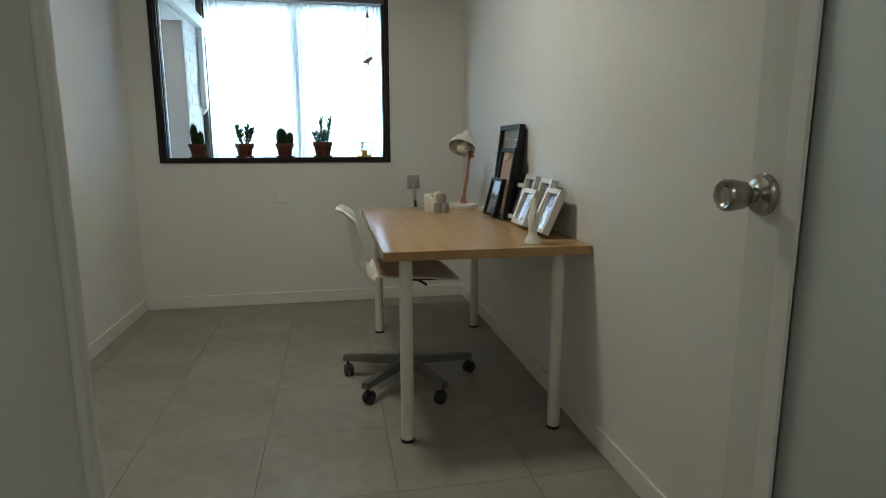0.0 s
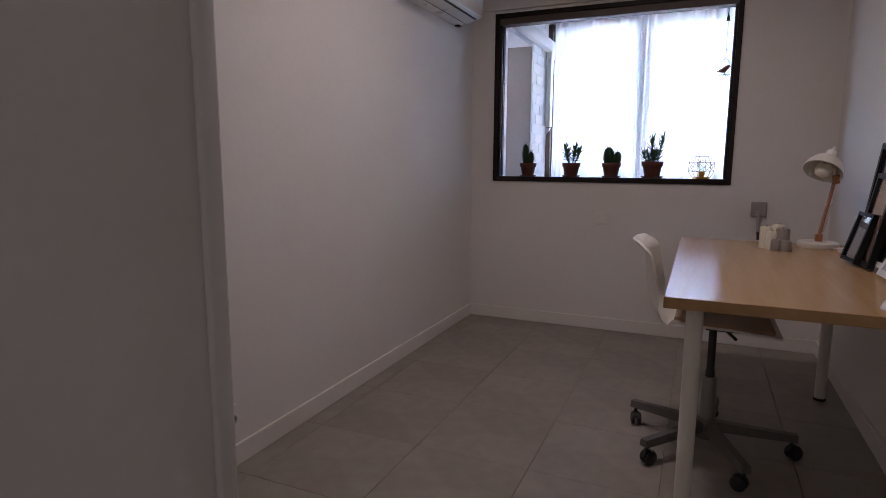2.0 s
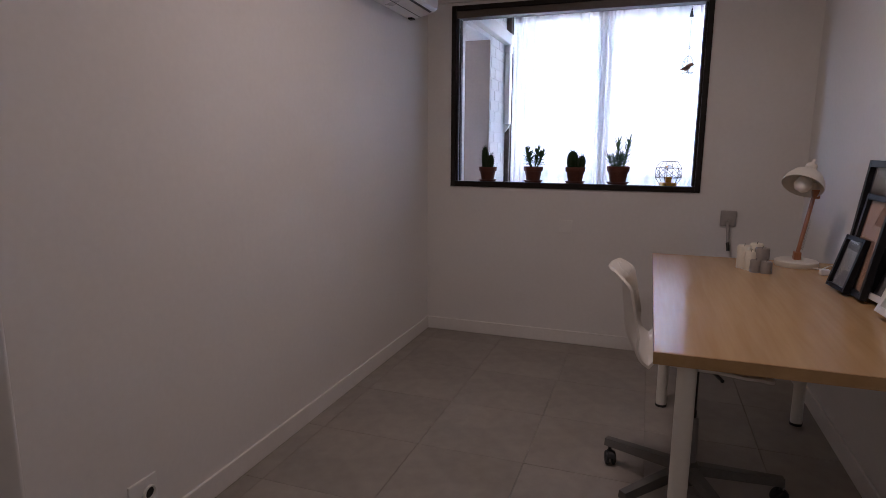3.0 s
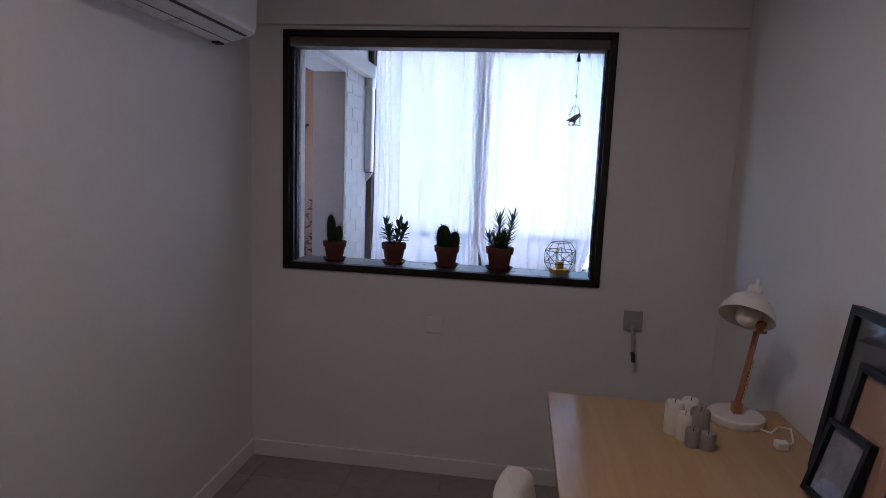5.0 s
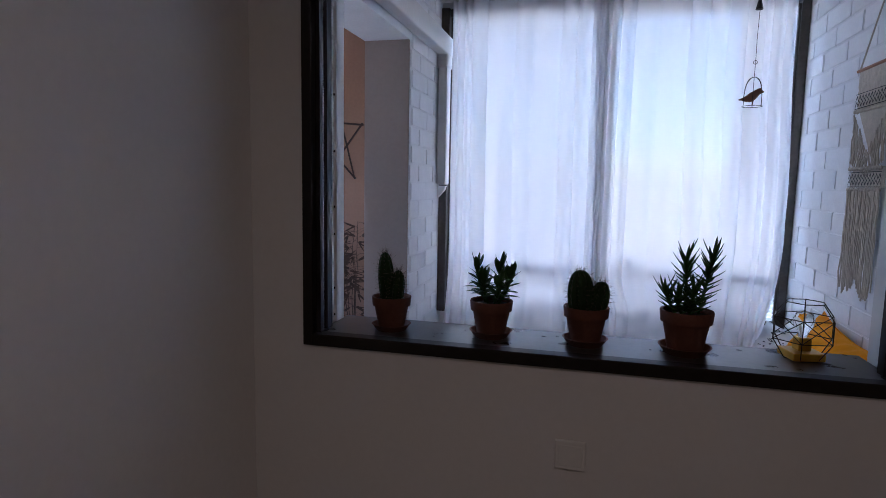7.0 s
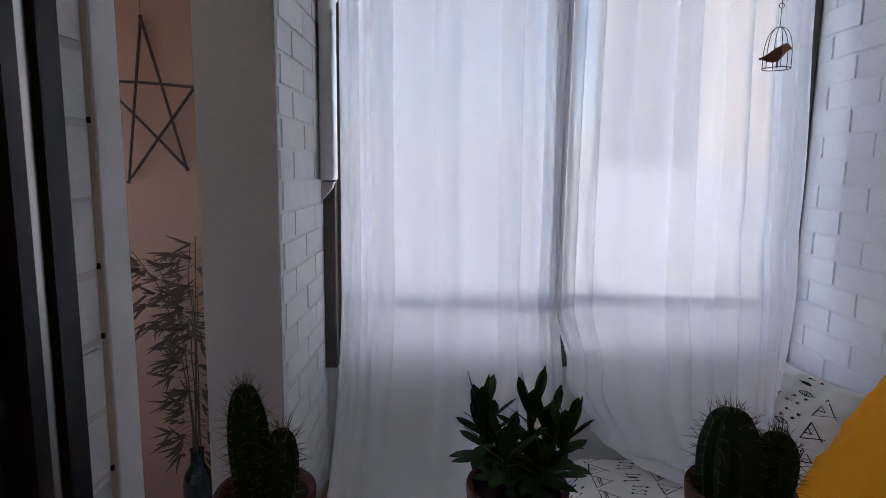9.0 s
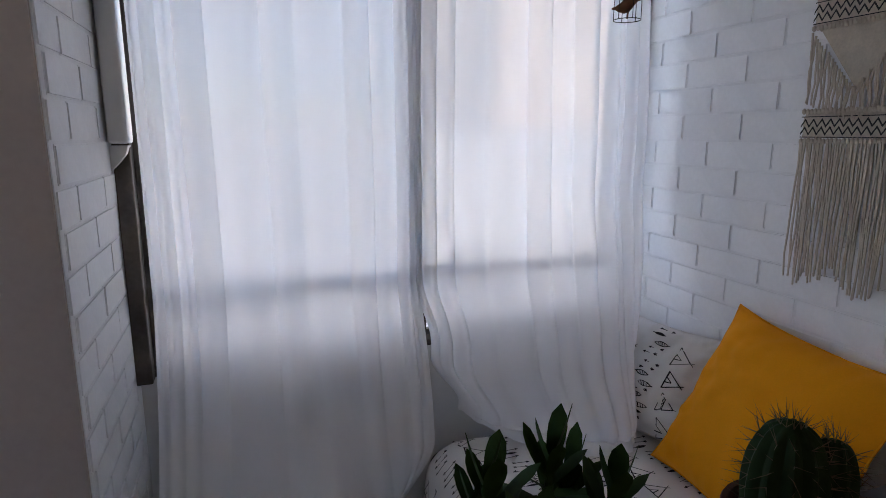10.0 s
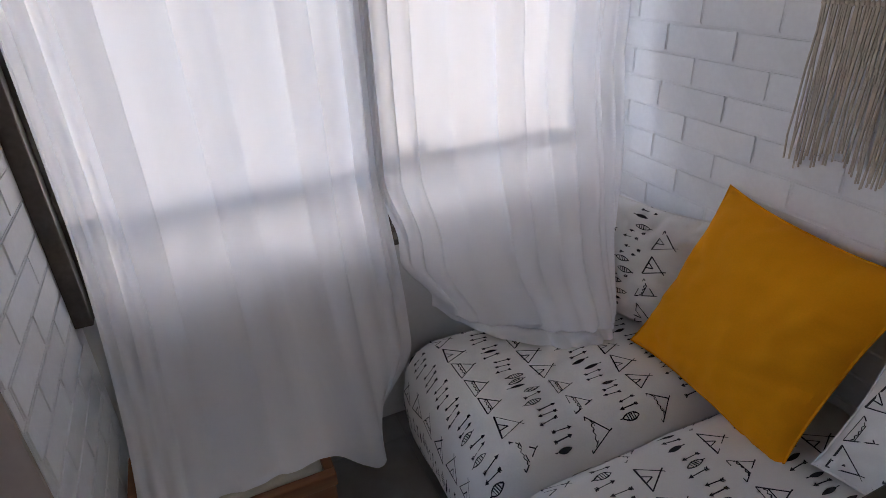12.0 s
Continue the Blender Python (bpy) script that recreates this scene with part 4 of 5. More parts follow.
BRASS = shade("yellow_brass", (0.62, 0.33, 0.03), 0.35, metal=0.6, vary=0.08, bump=0.03)
lan = thing("wire_lantern", "geometric wire lantern with a yellow candle holder", "lantern", pose(1.522, 0.215, SZ, 0, 0, 12))


def ring(r, z, off, n=6):
    return [Vector((r * math.cos(2 * math.pi * (i + off) / n), r * math.sin(2 * math.pi * (i + off) / n), z)) for i in range(n)]


tiers = [ring(0.045, 0.003, 0), ring(0.078, 0.055, 0), ring(0.078, 0.115, 0), ring(0.048, 0.155, 0)]
for t in tiers:
    for i in range(6):
        part("wire", tube([t[i], t[(i + 1) % 6]], 0.0014, 6), WIRE, lan)
for lo_t, hi_t in zip(tiers, tiers[1:]):
    for i in range(6):
        part("wire", tube([lo_t[i], hi_t[i]], 0.0014, 6), WIRE, lan)
for i in range(6):
    part("wire", tube([tiers[1][i], tiers[2][(i + 1) % 6]], 0.0012, 6), WIRE, lan)
    part("wire", tube([tiers[1][(i + 1) % 6], tiers[2][i]], 0.0012, 6), WIRE, lan)
part("holder", boxes(((-0.042, -0.042, 0.003), (0.042, 0.042, 0.024)), ((-0.017, -0.017, 0.024), (0.017, 0.017, 0.06)), bevel=0.003), BRASS, lan, "yellow stepped candle holder")
bulb = part("glass_bulb", lathe([(0.010, 0.06), (0.013, 0.07), (0.024, 0.092), (0.026, 0.108), (0.020, 0.125), (0.0, 0.133)], 24), GLASS, lan, "small clear glass bulb", smooth=True)
bulb.visible_shadow = False

# ---- hanging bird cage ----
RUST = shade("rust_brown_metal", (0.22, 0.085, 0.03), 0.55, metal=0.2, vary=0.2, bump=0.1)
cage = thing("hanging_bird_cage", "small wire cage with a rust brown metal bird on a chain", "ornament", pose(1.644, 1.461, 1.84))
R = 0.042
part("base_ring", tube([(R * math.cos(a * math.pi / 12), R * math.sin(a * math.pi / 12), 0) for a in range(24)], 0.0014, 6, closed=True), WIRE, cage)
for k in range(3):
    a = k * math.pi / 3 + 0.3
    pts = []
    for i in range(21):
        q = math.pi * i / 20
        pts.append((R * math.cos(q) * math.cos(a) if 0.2 < q < 2.94 else R * math.copysign(1, math.cos(q)) * math.cos(a), R * math.cos(q) * math.sin(a), 0.0 + (0.13 * math.sin(q) ** 0.55 if 0 < i < 20 else 0)))
    part("bar", tube(pts, 0.0012, 6), WIRE, cage)
part("chain", tube([(0, 0, 0.13), (0.001, 0, 0.20), (0, 0, 0.30), (0.003, 0, 0.44), (0.002, 0, 0.60)], 0.0012, 6), WIRE, cage)
part("ring", tube([(0.008 * math.cos(a * math.pi / 8), 0, 0.195 + 0.008 * math.sin(a * math.pi / 8)) for a in range(16)], 0.0012, 6, closed=True), WIRE, cage)
part("bell", lathe([(0.003, 0.49), (0.006, 0.47), (0.016, 0.425), (0, 0.43)], 14), BLACK, cage, smooth=True)
bm = bmesh.new()
spine_line = [(-0.058, 0.030, 0.002), (-0.046, 0.032, 0.004), (-0.030, 0.034, 0.010), (-0.012, 0.040, 0.0165), (0.006, 0.048, 0.018), (0.020, 0.060, 0.0145), (0.030, 0.068, 0.011), (0.038, 0.066, 0.005), (0.046, 0.063, 0.001)]
rings = [[bm.verts.new((x, 0.7 * r * math.sin(2 * math.pi * k / 10), z + 1.3 * r * math.cos(2 * math.pi * k / 10))) for k in range(10)] for x, z, r in spine_line]
for a, b in zip(rings, rings[1:]):
    for k in range(10):
        bm.faces.new((a[k], a[(k + 1) % 10], b[(k + 1) % 10], b[k]))
part("bird", bm, RUST, cage, "rust brown metal bird", smooth=True)
part("perch", tube([(0, 0, 0.004), (0.002, 0, 0.03)], 0.003, 8), RUST, cage)

# ---- macrame wall hanging ----
CORD = shade("natural_cotton_cord", (0.60, 0.525, 0.42), 0.95, vary=0.12, scale=30, grain=160, bump=0.6, depth=0.003)
mac = thing("macrame_hanging", "cream knotted macrame wall hanging with black zigzag bands", "wall hanging", pose(1.892, 0.875, 0.02))
MY0, MY1 = -0.130, 0.130
rnd = random.Random(3)
part("dowel", tube([(0, MY0 - 0.02, 1.885), (0, MY1 + 0.015, 1.885)], 0.006, 10), CHESTWOOD, mac)
part("hanging_cord", tube([(0, MY0, 1.885), (0.015, 0.0, 2.15), (0, MY1, 1.885)], 0.003, 6), CORD, mac)
def woven(name, fn, nu, nv):
    part(name, solid_sheet(fn, nu, nv, 0.005), CORD, mac)


for z0, z1, dx in ((1.801, 1.880, 0.0), (1.745, 1.80, 0.002), (1.46, 1.514, 0.002)):
    woven("woven_panel", lambda u, v: Vector((dx + 0.003 * noise.noise((u * 20, v * 20, z0)), MY0 + (MY1 - MY0) * u, z0 + (z1 - z0) * v)), 24, 6)
woven("woven_triangle", lambda u, v: Vector((0.010, MY0 + 0.01 + (MY1 - MY0 - 0.02) * u, 1.745 - v * (0.004 + 0.165 * (1 - abs(2 * u - 1))))), 24, 10)
woven("woven_strip", lambda u, v: Vector((0.012, MY0 + (MY1 - MY0) * u, 1.5145 + 0.018 * v)), 20, 2)
for zc in (1.7725, 1.4875):
    bm = bmesh.new()
    n = 11
    for lift in (-0.010, 0.010):
        for k in range(n * 2):
            ya, yb = MY0 + (MY1 - MY0) * k / (2 * n), MY0 + (MY1 - MY0) * (k + 1) / (2 * n)
            za, zb = zc + lift + (0.009 if k % 2 else -0.009), zc + lift + (-0.009 if k % 2 else 0.009)
            bm.faces.new([bm.verts.new((-0.0055, y, z)) for y, z in ((ya, za - 0.0035), (yb, zb - 0.0035), (yb, zb + 0.0035), (ya, za + 0.0035))])
    for lift in (-0.026, 0.026):
        bm.faces.new([bm.verts.new((-0.0055, y, zc + lift + d)) for y, d in ((MY0, -0.0012), (MY1, -0.0012), (MY1, 0.0012), (MY0, 0.0012))])
    part("zigzag_band", bm, INK, mac, "black zigzag band")


def knots(z):
    for k in range(24):
        y = MY0 + (MY1 - MY0) * (k + 0.5) / 24
        bmk = bmesh.new()
        bmesh.ops.create_icosphere(bmk, subdivisions=1, radius=0.0068, matrix=pose(-0.006, y, z + rnd.uniform(-0.002, 0.002)) @ Matrix.Diagonal((0.8, 0.85, 1.25, 1)))
        part("knot", bmk, CORD, mac, smooth=True)


for z in (1.735, 1.527, 1.452):
    knots(z)


def fringe(count, y_of, z_of, length_of, name):
    for k in range(count):
        f = (k + 0.5) / count
        y, z, L = y_of(f), z_of(f), length_of(f)
        pts, sway, wob = [], rnd.uniform(-0.006, 0.006), rnd.uniform(0, 6)
        for i in range(7):
            q = i / 6
            pts.append((-0.004 + rnd.uniform(-0.004, 0.003), y + sway * q + 0.002 * math.sin(6 * q + wob), z - L * q))
        part(name, tube(pts, 0.0030, 5, taper=0.0024), CORD, mac, smooth=True)


fringe(46, lambda f: MY0 + (MY1 - MY0) * f, lambda f: 1.45, lambda f: 0.355 + 0.02 * math.sin(9 * f) + rnd.uniform(-0.02, 0.02), "tassel")
fringe(34, lambda f: MY0 + (MY1 - MY0) * f, lambda f: 1.73 - 0.150 * (1 - abs(2 * f - 1)), lambda f: max(0.05, 0.18 - 0.10 * (1 - abs(2 * f - 1))), "tassel")

# ---- star of sticks and the dry branches of the side space ----
STICK = shade("dark_twig", (0.045, 0.022, 0.013), 0.8, vary=0.3, scale=40, bump=0.5)
star = thing("twig_star", "five-pointed star of dark twigs hung on the salmon wall", "ornament", pose(-0.625, 1.880, 1.75))
tips = [Vector((-0.006, 0, 0.322)), Vector((0.195, 0, 0.062)), Vector((0.148, 0, -0.258)), Vector((-0.090, 0, -0.312)), Vector((-0.185, 0, 0.085))]
for a, b in ((0, 2), (0, 3), (1, 3), (1, 4), (2, 4)):
    d = (tips[b] - tips[a]).normalized() * 0.012
    mid = (tips[a] + tips[b]) / 2 + Vector((0.004, rnd.uniform(-0.008, 0.0), 0.003))
    part("twig", tube([tips[a] - d, mid, tips[b] + d], 0.0065, 7, taper=0.005), STICK, star, smooth=True)
part("string", tube([(-0.006, 0, 0.33), (-0.01, 0.008, 0.60)], 0.0012, 5), STICK, star)
DRY = shade("dried_brown_leaf", (0.075, 0.038, 0.019), 0.85, vary=0.35, scale=20, bump=0.2)
VASE = shade("dark_green_glass", (0.012, 0.022, 0.012), 0.15, vary=0.1, bump=0.0)
dry = thing("dried_bamboo", "dried brown bamboo branches in a dark green bottle vase", "plant", pose(-0.44, 1.77, 0))
part("vase", lathe([(0, 0), (0.055, 0.0), (0.06, 0.01), (0.06, 0.19), (0.052, 0.23), (0.028, 0.27), (0.026, 0.33), (0.030, 0.335), (0.022, 0.33), (0.02, 0.26), (0, 0.05)], 28), VASE, dry, "dark green bottle vase", smooth=True)
rnd = random.Random(21)
for k in range(6):
    lean, h = rnd.uniform(-0.10, 0.03), rnd.uniform(0.80, 1.12)
    curve = [Vector((lean * q ** 4 * 2.2 + 0.02 * q * (k - 2) * 0.5 + rnd.uniform(-0.006, 0.006) + (k - 3) * 0.003, 0.03 * (q - 0.3) * rnd.uniform(-1, 1), 0.15 + h * q - 0.05 * max(0, q - 0.8))) for q in [i / 7 for i in range(8)]]
    stem = part("stem", tube(curve, 0.0035, 6, taper=0.0015), DRY, dry, smooth=True)
    bm = bmesh.new()
    for i in range(2, 8):
        for c in range(7 if i > 5 else 3):
            base = curve[i].lerp(curve[max(0, i - 1)], rnd.random())
            d = Vector((rnd.choice((-1, -1, 1)) * rnd.uniform(0.4, 1.0), rnd.uniform(-0.5, 0.25), rnd.uniform(-0.75, 0.5)))
            reach = base + d.normalized() * rnd.uniform(0.02, 0.10)
            tube([base, (base + reach) / 2 + Vector((0, 0, 0.008)), reach], 0.001, 4, bm)
            for e in range(3):
                dd = (d.normalized() + Vector((rnd.uniform(-0.5, 0.5), rnd.uniform(-0.4, 0.2), rnd.uniform(-0.7, 0.2)))).normalized()
                blade(bm, reach, dd, Vector((0, -1, 0.2)), rnd.uniform(0.05, 0.10), 0.0062, 0.0008, curl=-0.3)
    lv = part("leaves", bm, DRY, stem)
    lv["kind"] = "stuff"

# ---- things on the desk ----
DZ = 0.741
LAMPWOOD = wood("copper_wood", (0.26, 0.095, 0.035), (0.42, 0.19, 0.085), 0.4, axis=2, scale=30)
dl = thing("desk_lamp", "white desk lamp with a copper brown wooden arm", "lamp", pose(2.043, -0.797, DZ))
part("base", lathe([(0, 0), (0.083, 0), (0.086, 0.006), (0.085, 0.022), (0.079, 0.027), (0, 0.028)], 44), WHITEMETAL, dl, smooth=True)
part("foot_bracket", boxes(((-0.014, -0.016, 0.027), (0.014, 0.016, 0.062)), bevel=0.003), LAMPWOOD, dl)
a0, a1 = Vector((0.0, 0, 0.05)), Vector((0.045, 0.02, 0.315))
for s in (-1, 1):
    off = Vector((0, s * 0.009, 0))
    part("arm", tube([a0 + off, a1 + off], 0.0062, 8), LAMPWOOD, dl, smooth=True)
part("spring", tube([a0.lerp(a1, 0.08 + 0.5 * i / 60) + Vector((0.013 + 0.004 * math.cos(i), 0.004 * math.sin(i), 0)) for i in range(60)], 0.0010, 5), CHROME, dl)
part("knuckle", boxes(((0.032, -0.016, 0.295), (0.06, 0.054, 0.335)), bevel=0.006), LAMPWOOD, dl)
shade_at = pose(0.0, -0.016, 0.388, -30, 24, 0)
bm = lathe([(0.082, -0.048), (0.083, -0.046), (0.076, -0.018), (0.058, 0.012), (0.030, 0.032), (0.024, 0.036), (0.022, 0.062), (0.008, 0.070), (0, 0.071)], 44)
bmesh.ops.solidify(bm, geom=bm.faces[:], thickness=0.002)
head = part("shade", bm, WHITEMETAL, dl, "white metal lamp shade", smooth=True, at=shade_at)
part("bulb", lathe([(0.014, 0.02), (0.016, 0.0), (0.030, -0.02), (0.034, -0.04), (0.028, -0.06), (0.014, -0.071), (0, -0.073)], 28), WHITEPLASTIC, head, "unlit white bulb", smooth=True)
part("cap", tube([(0, 0, 0.07), (0.0, 0, 0.092)], 0.006, 10), WHITEMETAL, head)
part("stem", tube([a1 + Vector((0.004, 0, 0)), Vector((0.035, 0.0, 0.365))], 0.007, 8), WHITEMETAL, dl)
cord = thing("power_cord", "thin white power cord with a plug lying on the desk", "cord", pose(0, 0, DZ))
part("wire", tube([(2.085, -0.86, 0.006), (2.12, -0.88, 0.004), (2.15, -0.85, 0.012), (2.165, -0.90, 0.03), (2.15, -0.96, 0.012), (2.12, -0.97, 0.004)], 0.003, 8), WHITEPLASTIC, cord, smooth=True)
part("plug", boxes(((2.09, -0.995, 0.0), (2.125, -0.965, 0.024)), bevel=0.004), WHITEPLASTIC, cord)

WAXW = shade("ivory_wax", (0.70, 0.66, 0.55), 0.5, vary=0.04, bump=0.08)
WAXG = shade("grey_wax", (0.27, 0.245, 0.225), 0.55, vary=0.08, bump=0.08)
for x, y, r, h, wax, text in ((1.828, -0.876, 0.0267, 0.098, WAXW, "tall ivory pillar candle on the desk"), (1.877, -0.868, 0.0267, 0.108, WAXW, "tallest ivory pillar candle on the desk"), (1.850, -0.917, 0.0241, 0.080, WAXW, "short ivory pillar candle on the desk"), (1.890, -0.923, 0.0284, 0.098, WAXG, "grey pillar candle on the desk"), (1.863, -0.961, 0.0215, 0.052, WAXG, "low grey candle on the desk"), (1.901, -0.971, 0.0224, 0.050, WAXG, "squat grey candle on the desk")):
    c = thing("candle", text, "candle", pose(x - 0.014, y - 0.055, DZ), "candles on the desk")
    part("wax", lathe([(0, 0), (r, 0), (r, h - 0.006), (r - 0.004, h), (r - 0.008, h - 0.002), (0.004, h - 0.007), (0, h - 0.007)], 30), wax, c, smooth=True)
    part("wick", tube([(0, 0, h - 0.007), (0.001, 0, h + 0.004), (0.004, 0, h + 0.007)], 0.0011, 6), BLACK, c)

BLACKFRAME = shade("black_frame_lacquer", (0.008, 0.008, 0.009), 0.4, spec=0.25, vary=0.2, bump=0.03)
WHITEFRAME = shade("white_frame_lacquer", (0.74, 0.73, 0.71), 0.35, vary=0.03, bump=0.03)
MAT_DARK = shade("dark_print", (0.05, 0.05, 0.055), 0.35, vary=0.5, scale=9, bump=0.0)
MAT_BROWN = shade("brown_backing_card", (0.26, 0.15, 0.10), 0.7, vary=0.1, bump=0.1)
MAT_GREY = shade("grey_picture_card", (0.16, 0.155, 0.165), 0.4, vary=0.45, scale=14, grain=40, bump=0.02)
PANE = glassy("picture_glass", 0.02)


def picture(label, w, h, d, bar, low, yaw, lean, frame_mat, card):
    """A deep box frame; its low back edge stands at low, it faces along -x turned by yaw and leans back by lean degrees."""
    ob = thing("picture_frame", label, "picture frame", Matrix.Translation(low) @ Matrix.Rotation(radians(yaw), 4, "Z") @ Matrix.Rotation(radians(lean), 4, "Y"), "frames on the desk")
    part("moulding", boxes(((-d, -w / 2, 0), (0, -w / 2 + bar, h)), ((-d, w / 2 - bar, 0), (0, w / 2, h)), ((-d, -w / 2 + bar, 0), (0, w / 2 - bar, bar)), ((-d, -w / 2 + bar, h - bar), (0, w / 2 - bar, h)), bevel=0.0015), frame_mat, ob)
    part("card", boxes(((-d * 0.35, -w / 2 + bar, bar), (-d * 0.30, w / 2 - bar, h - bar))), card, ob)
    g = part("glass", boxes(((-d * 0.62, -w / 2 + bar, bar), (-d * 0.62 + 0.002, w / 2 - bar, h - bar))), PANE, ob, "clear picture glass")
    g.visible_shadow = False
    return ob


picture("tall black picture frame leaning on the wall", 0.33, 0.455, 0.030, 0.024, (2.152, -1.268, DZ + 0.012), 0, 7.0, BLACKFRAME, MAT_DARK)
picture("black frame with a bare brown backing card", 0.235, 0.345, 0.022, 0.020, (2.112, -1.345, DZ + 0.008), 0, 9.5, BLACKFRAME, MAT_BROWN)
picture("small black picture frame leaning in front of others", 0.15, 0.195, 0.022, 0.015, (2.080, -1.294, DZ + 0.008), 6, 15, BLACKFRAME, MAT_GREY)
for x, y, w, h, lean, yaw in ((2.145, -1.47, 0.145, 0.175, 19, 6), (2.150, -1.60, 0.165, 0.220, 16, -3), (2.110, -1.70, 0.14, 0.165, 22, 3), (2.145, -1.815, 0.16, 0.215, 16, -4), (2.112, -1.945, 0.15, 0.185, 24, 0)):
    picture("white box picture frame leaning among others on the wall", w, h, 0.030, 0.020, (x, y, DZ + 0.011), yaw, lean, WHITEFRAME, MAT_GREY)

# white ceramic ornament, one plain closed shape
CERAMIC = shade("white_glazed_ceramic", (0.78, 0.77, 0.73), 0.18, vary=0.02, bump=0.02, coat=0.3)
bm = bmesh.new()
outline = [(0.034, 0.0, 0.030), (0.036, 0.004, 0.032), (0.030, 0.020, 0.026), (0.020, 0.034, 0.017), (0.019, 0.050, 0.016), (0.027, 0.070, 0.017), (0.033, 0.090, 0.017), (0.031, 0.110, 0.015), (0.023, 0.130, 0.012), (0.015, 0.150, 0.010), (0.009, 0.168, 0.008), (0.003, 0.176, 0.003)]
rings = [[bm.verts.new((b * math.cos(2 * math.pi * i / 24), a * math.sin(2 * math.pi * i / 24) * (1 + 0.10 * math.sin(3 * 2 * math.pi * i / 24) * (z > 0.07)), z)) for i in range(24)] for a, z, b in outline]
for p, q in zip(rings, rings[1:]):
    for i in range(24):
        bm.faces.new((p[i], p[(i + 1) % 24], q[(i + 1) % 24], q[i]))
bm.faces.new(rings[0][::-1])
bm.faces.new(rings[-1])
tube([(0.002, -0.022, 0.075), (-0.004, -0.034, 0.10), (-0.004, -0.036, 0.122)], 0.009, 10, bm, taper=0.006)
tagged(part("ceramic_ornament", bm, CERAMIC, smooth=True, at=pose(2.015, -2.11, DZ)), "glossy white ceramic ring holder on the desk", "ornament")

# ---- building across the yard ----
FACADE = shade("sunlit_sand_brick", (0.70, 0.58, 0.46), 0.85, vary=0.15, scale=1.5, grain=8, bump=0.4, stretch=(1, 1, 3))
ROOFING = shade("grey_roof_sheet", (0.30, 0.30, 0.30), 0.7, vary=0.15)
house = thing("apartment_building", "sand-coloured brick building across the yard", "building")
part("wall", boxes(((4.6, 9.0, -3.0), (16, 16, 7.0))), FACADE, house)
part("roof", boxes(((4.4, 8.8, 7.0), (16.2, 16.2, 7.25))), ROOFING, house)
for zz in (2.6, 5.0):
    for xx in (7.3, 10.2, 13.0):
        wnd = part("window", boxes(((xx, 8.96, zz), (xx + 1.2, 9.02, zz + 1.1))), BROWN, house)
        part("pane", boxes(((xx + 0.07, 8.93, zz + 0.07), (xx + 1.13, 8.955, zz + 1.03))), BLACK, wnd)
low = thing("garden_building", "long low pale rendered building with a flat roof", "building")
part("wall", boxes(((-9, 7.4, -3.0), (12, 8.7, 1.45))), shade("pale_render", (0.62, 0.60, 0.56), 0.85, scale=1.2), low)
part("roof", boxes(((-9, 7.41, 1.45), (12, 8.7, 1.56))), shade("pale_roof_coating", (0.50, 0.49, 0.47), 0.7, scale=1.0), low)

# ---- floor tiles ----
def tile_mesh(w, d):
    bm = boxes(((-w / 2, -d / 2, -0.008), (w / 2, d / 2, 0.0)))
    bmesh.ops.bevel(bm, geom=[e for e in bm.edges if all(v.co.z > -0.001 for v in e.verts)], offset=0.0006, segments=1, affect="EDGES")
    return link_mesh("tile", bm, TILE)


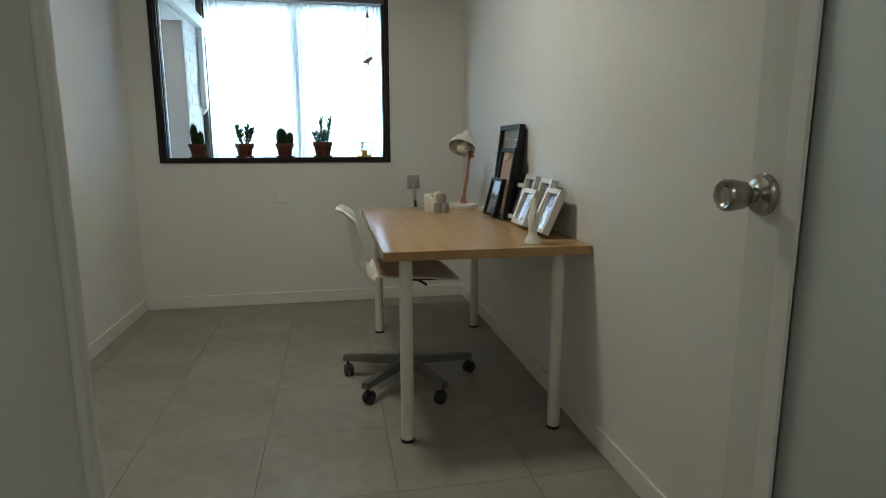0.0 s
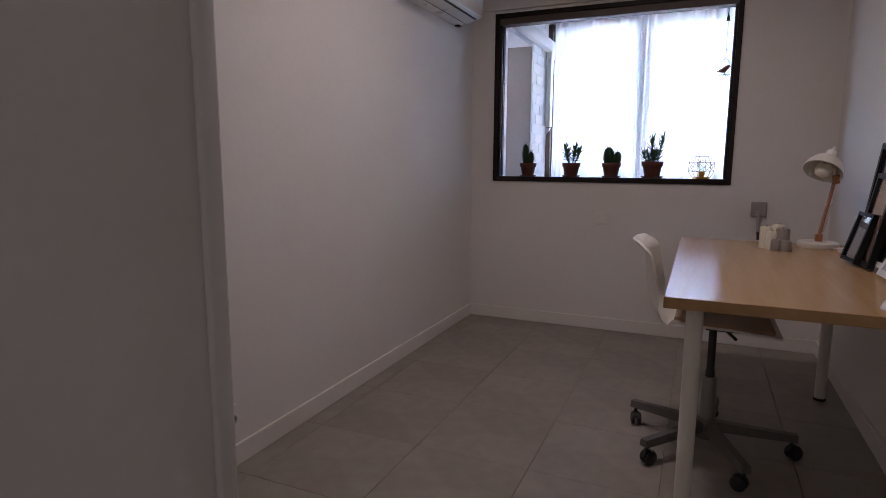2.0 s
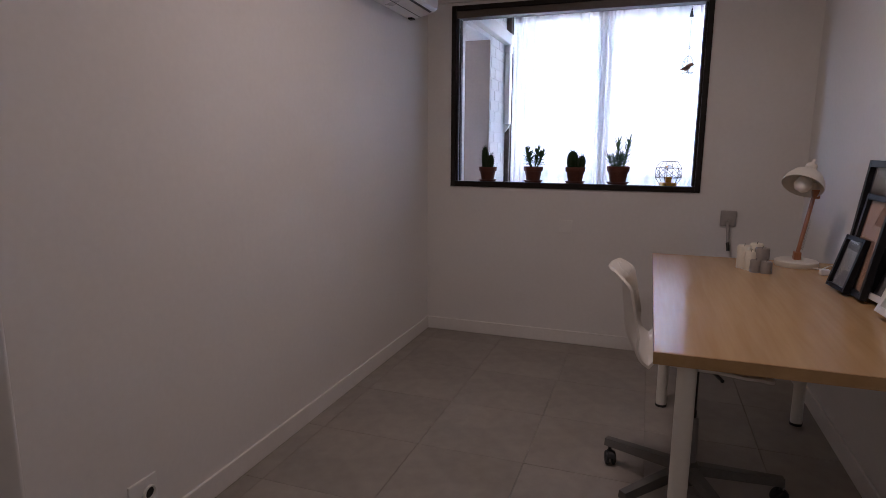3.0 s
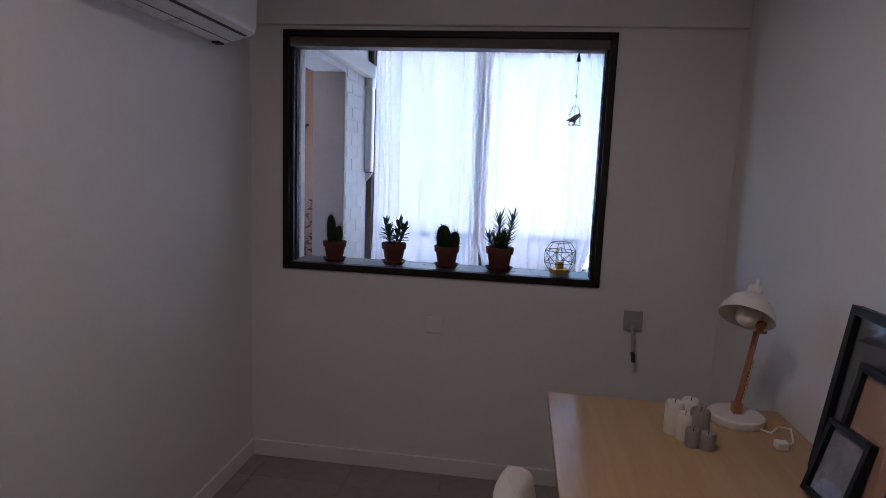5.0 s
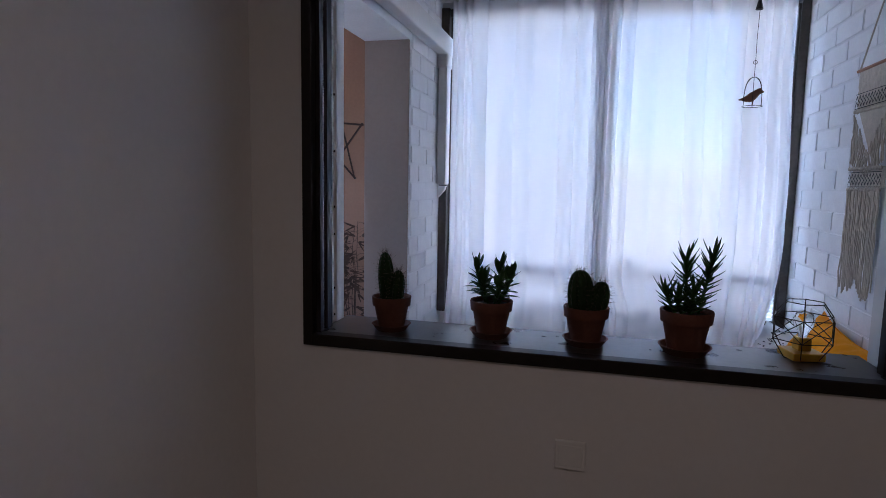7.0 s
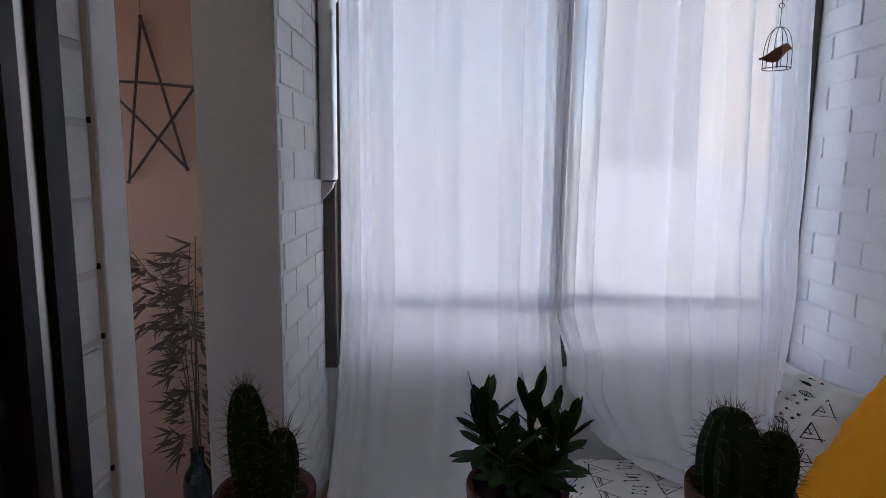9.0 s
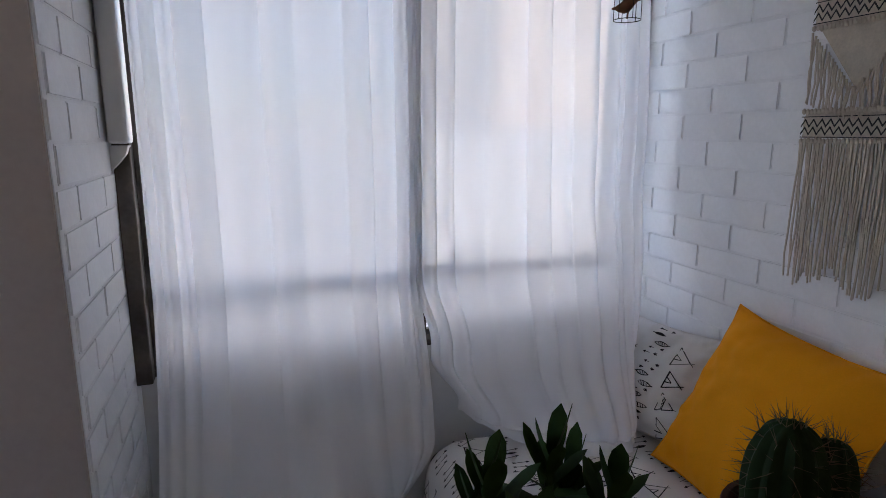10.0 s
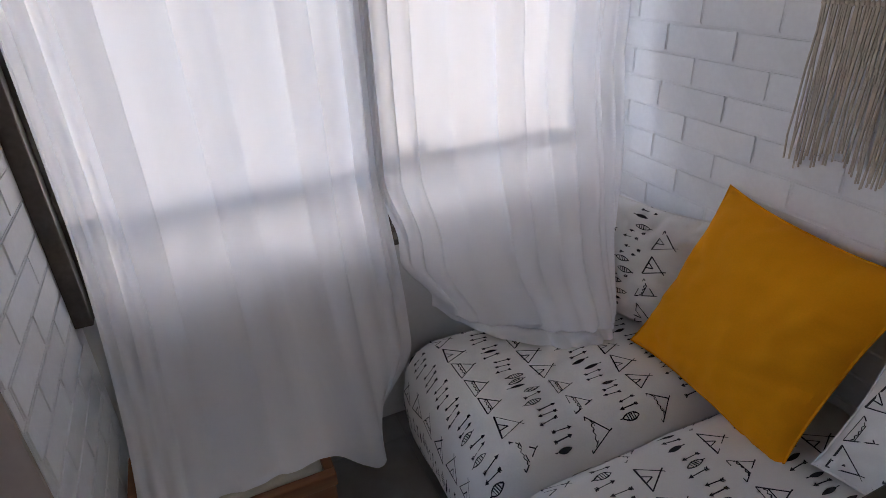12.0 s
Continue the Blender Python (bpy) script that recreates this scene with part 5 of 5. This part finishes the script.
TW, TD, GAP = 0.455, 0.45, 0.0015
shared = tile_mesh(TW - GAP, TD - GAP)
rnd = random.Random(2)
x = 1.005 - 6 * TW
while x < 2.3:
    y = -2.0 - 9 * TD
    while y < 2.0:
        inside = (-1.65 < x + TW / 2 < 2.40) and (-6.4 < y + TD / 2 < 1.95)
        hidden = (y + TD < -3.5 and x + TW < 0.9) or (x + TW < -0.05 and y < 0.0)
        if inside and not hidden:
            ob = new("tile", shared)
            ob.parent = floor
            ob.location = (x + TW / 2, y + TD / 2, rnd.uniform(-0.0004, 0.0004))
            ob.rotation_euler = (0, 0, rnd.choice((0, math.pi)))
        y += TD
    x += TW

# ---- painted bricks of the balcony ----


def brick_mesh(length, tilt):
    bm = boxes(((0, -length / 2 + 0.0030, -BH / 2 + 0.0032), (0.0050, length / 2 - 0.0030, BH / 2 - 0.0032)))
    bmesh.ops.bevel(bm, geom=[e for e in bm.edges if all(v.co.x > 0.003 for v in e.verts)], offset=0.0032, segments=2, affect="EDGES")
    for v in bm.verts:
        if v.co.x > 0.003:
            v.co.x += tilt * v.co.y
    return link_mesh("brick", bm, BRICK, smooth=True)


brick_shapes = {}


def lay(wall, face_x, sign, y_from, y_to, z_from, z_to, skip=None):
    """Courses of bricks on a wall's face, in running bond, cut at the ends."""
    k0 = math.floor((z_from - 1.294) / BH)
    rnd = random.Random(int(face_x * 100))
    for k in range(k0, math.ceil((z_to - 1.294) / BH)):
        zc = 1.294 + (k + 0.5) * BH
        shift = 1.380 if k % 2 else 1.503
        j = math.floor((y_from - shift) / BL)
        while shift + j * BL < y_to:
            a, b = max(y_from, shift + j * BL), min(y_to, shift + (j + 1) * BL)
            j += 1
            if b - a < 0.03 or (skip and skip((a + b) / 2, zc)):
                continue
            key = (round(b - a, 3), rnd.choice((-0.006, 0.0, 0.006)))
            if key not in brick_shapes:
                brick_shapes[key] = brick_mesh(*key)
            ob = new("brick", brick_shapes[key])
            ob.parent = wall
            ob.location = (face_x - sign * rnd.uniform(0.0, 0.0015), (a + b) / 2, zc)
            ob.rotation_euler = (radians(rnd.uniform(-0.35, 0.35)), 0, 0 if sign > 0 else math.pi)


by_name = bpy.data.objects
lay(by_name["wall_balcony_east"], LX1 + 0.004, -1, LY0, LY1 + 0.049, 0.42, CZ - 0.02)
lay(by_name["wall_balcony_west"], LX0 - 0.004, 1, PY, LY1, 0.05, CZ - 0.02)
lay(by_name["wall_north"], WX0 - 0.001, 1, 0.105, 0.196, WZ0 + 0.03, 2.09)
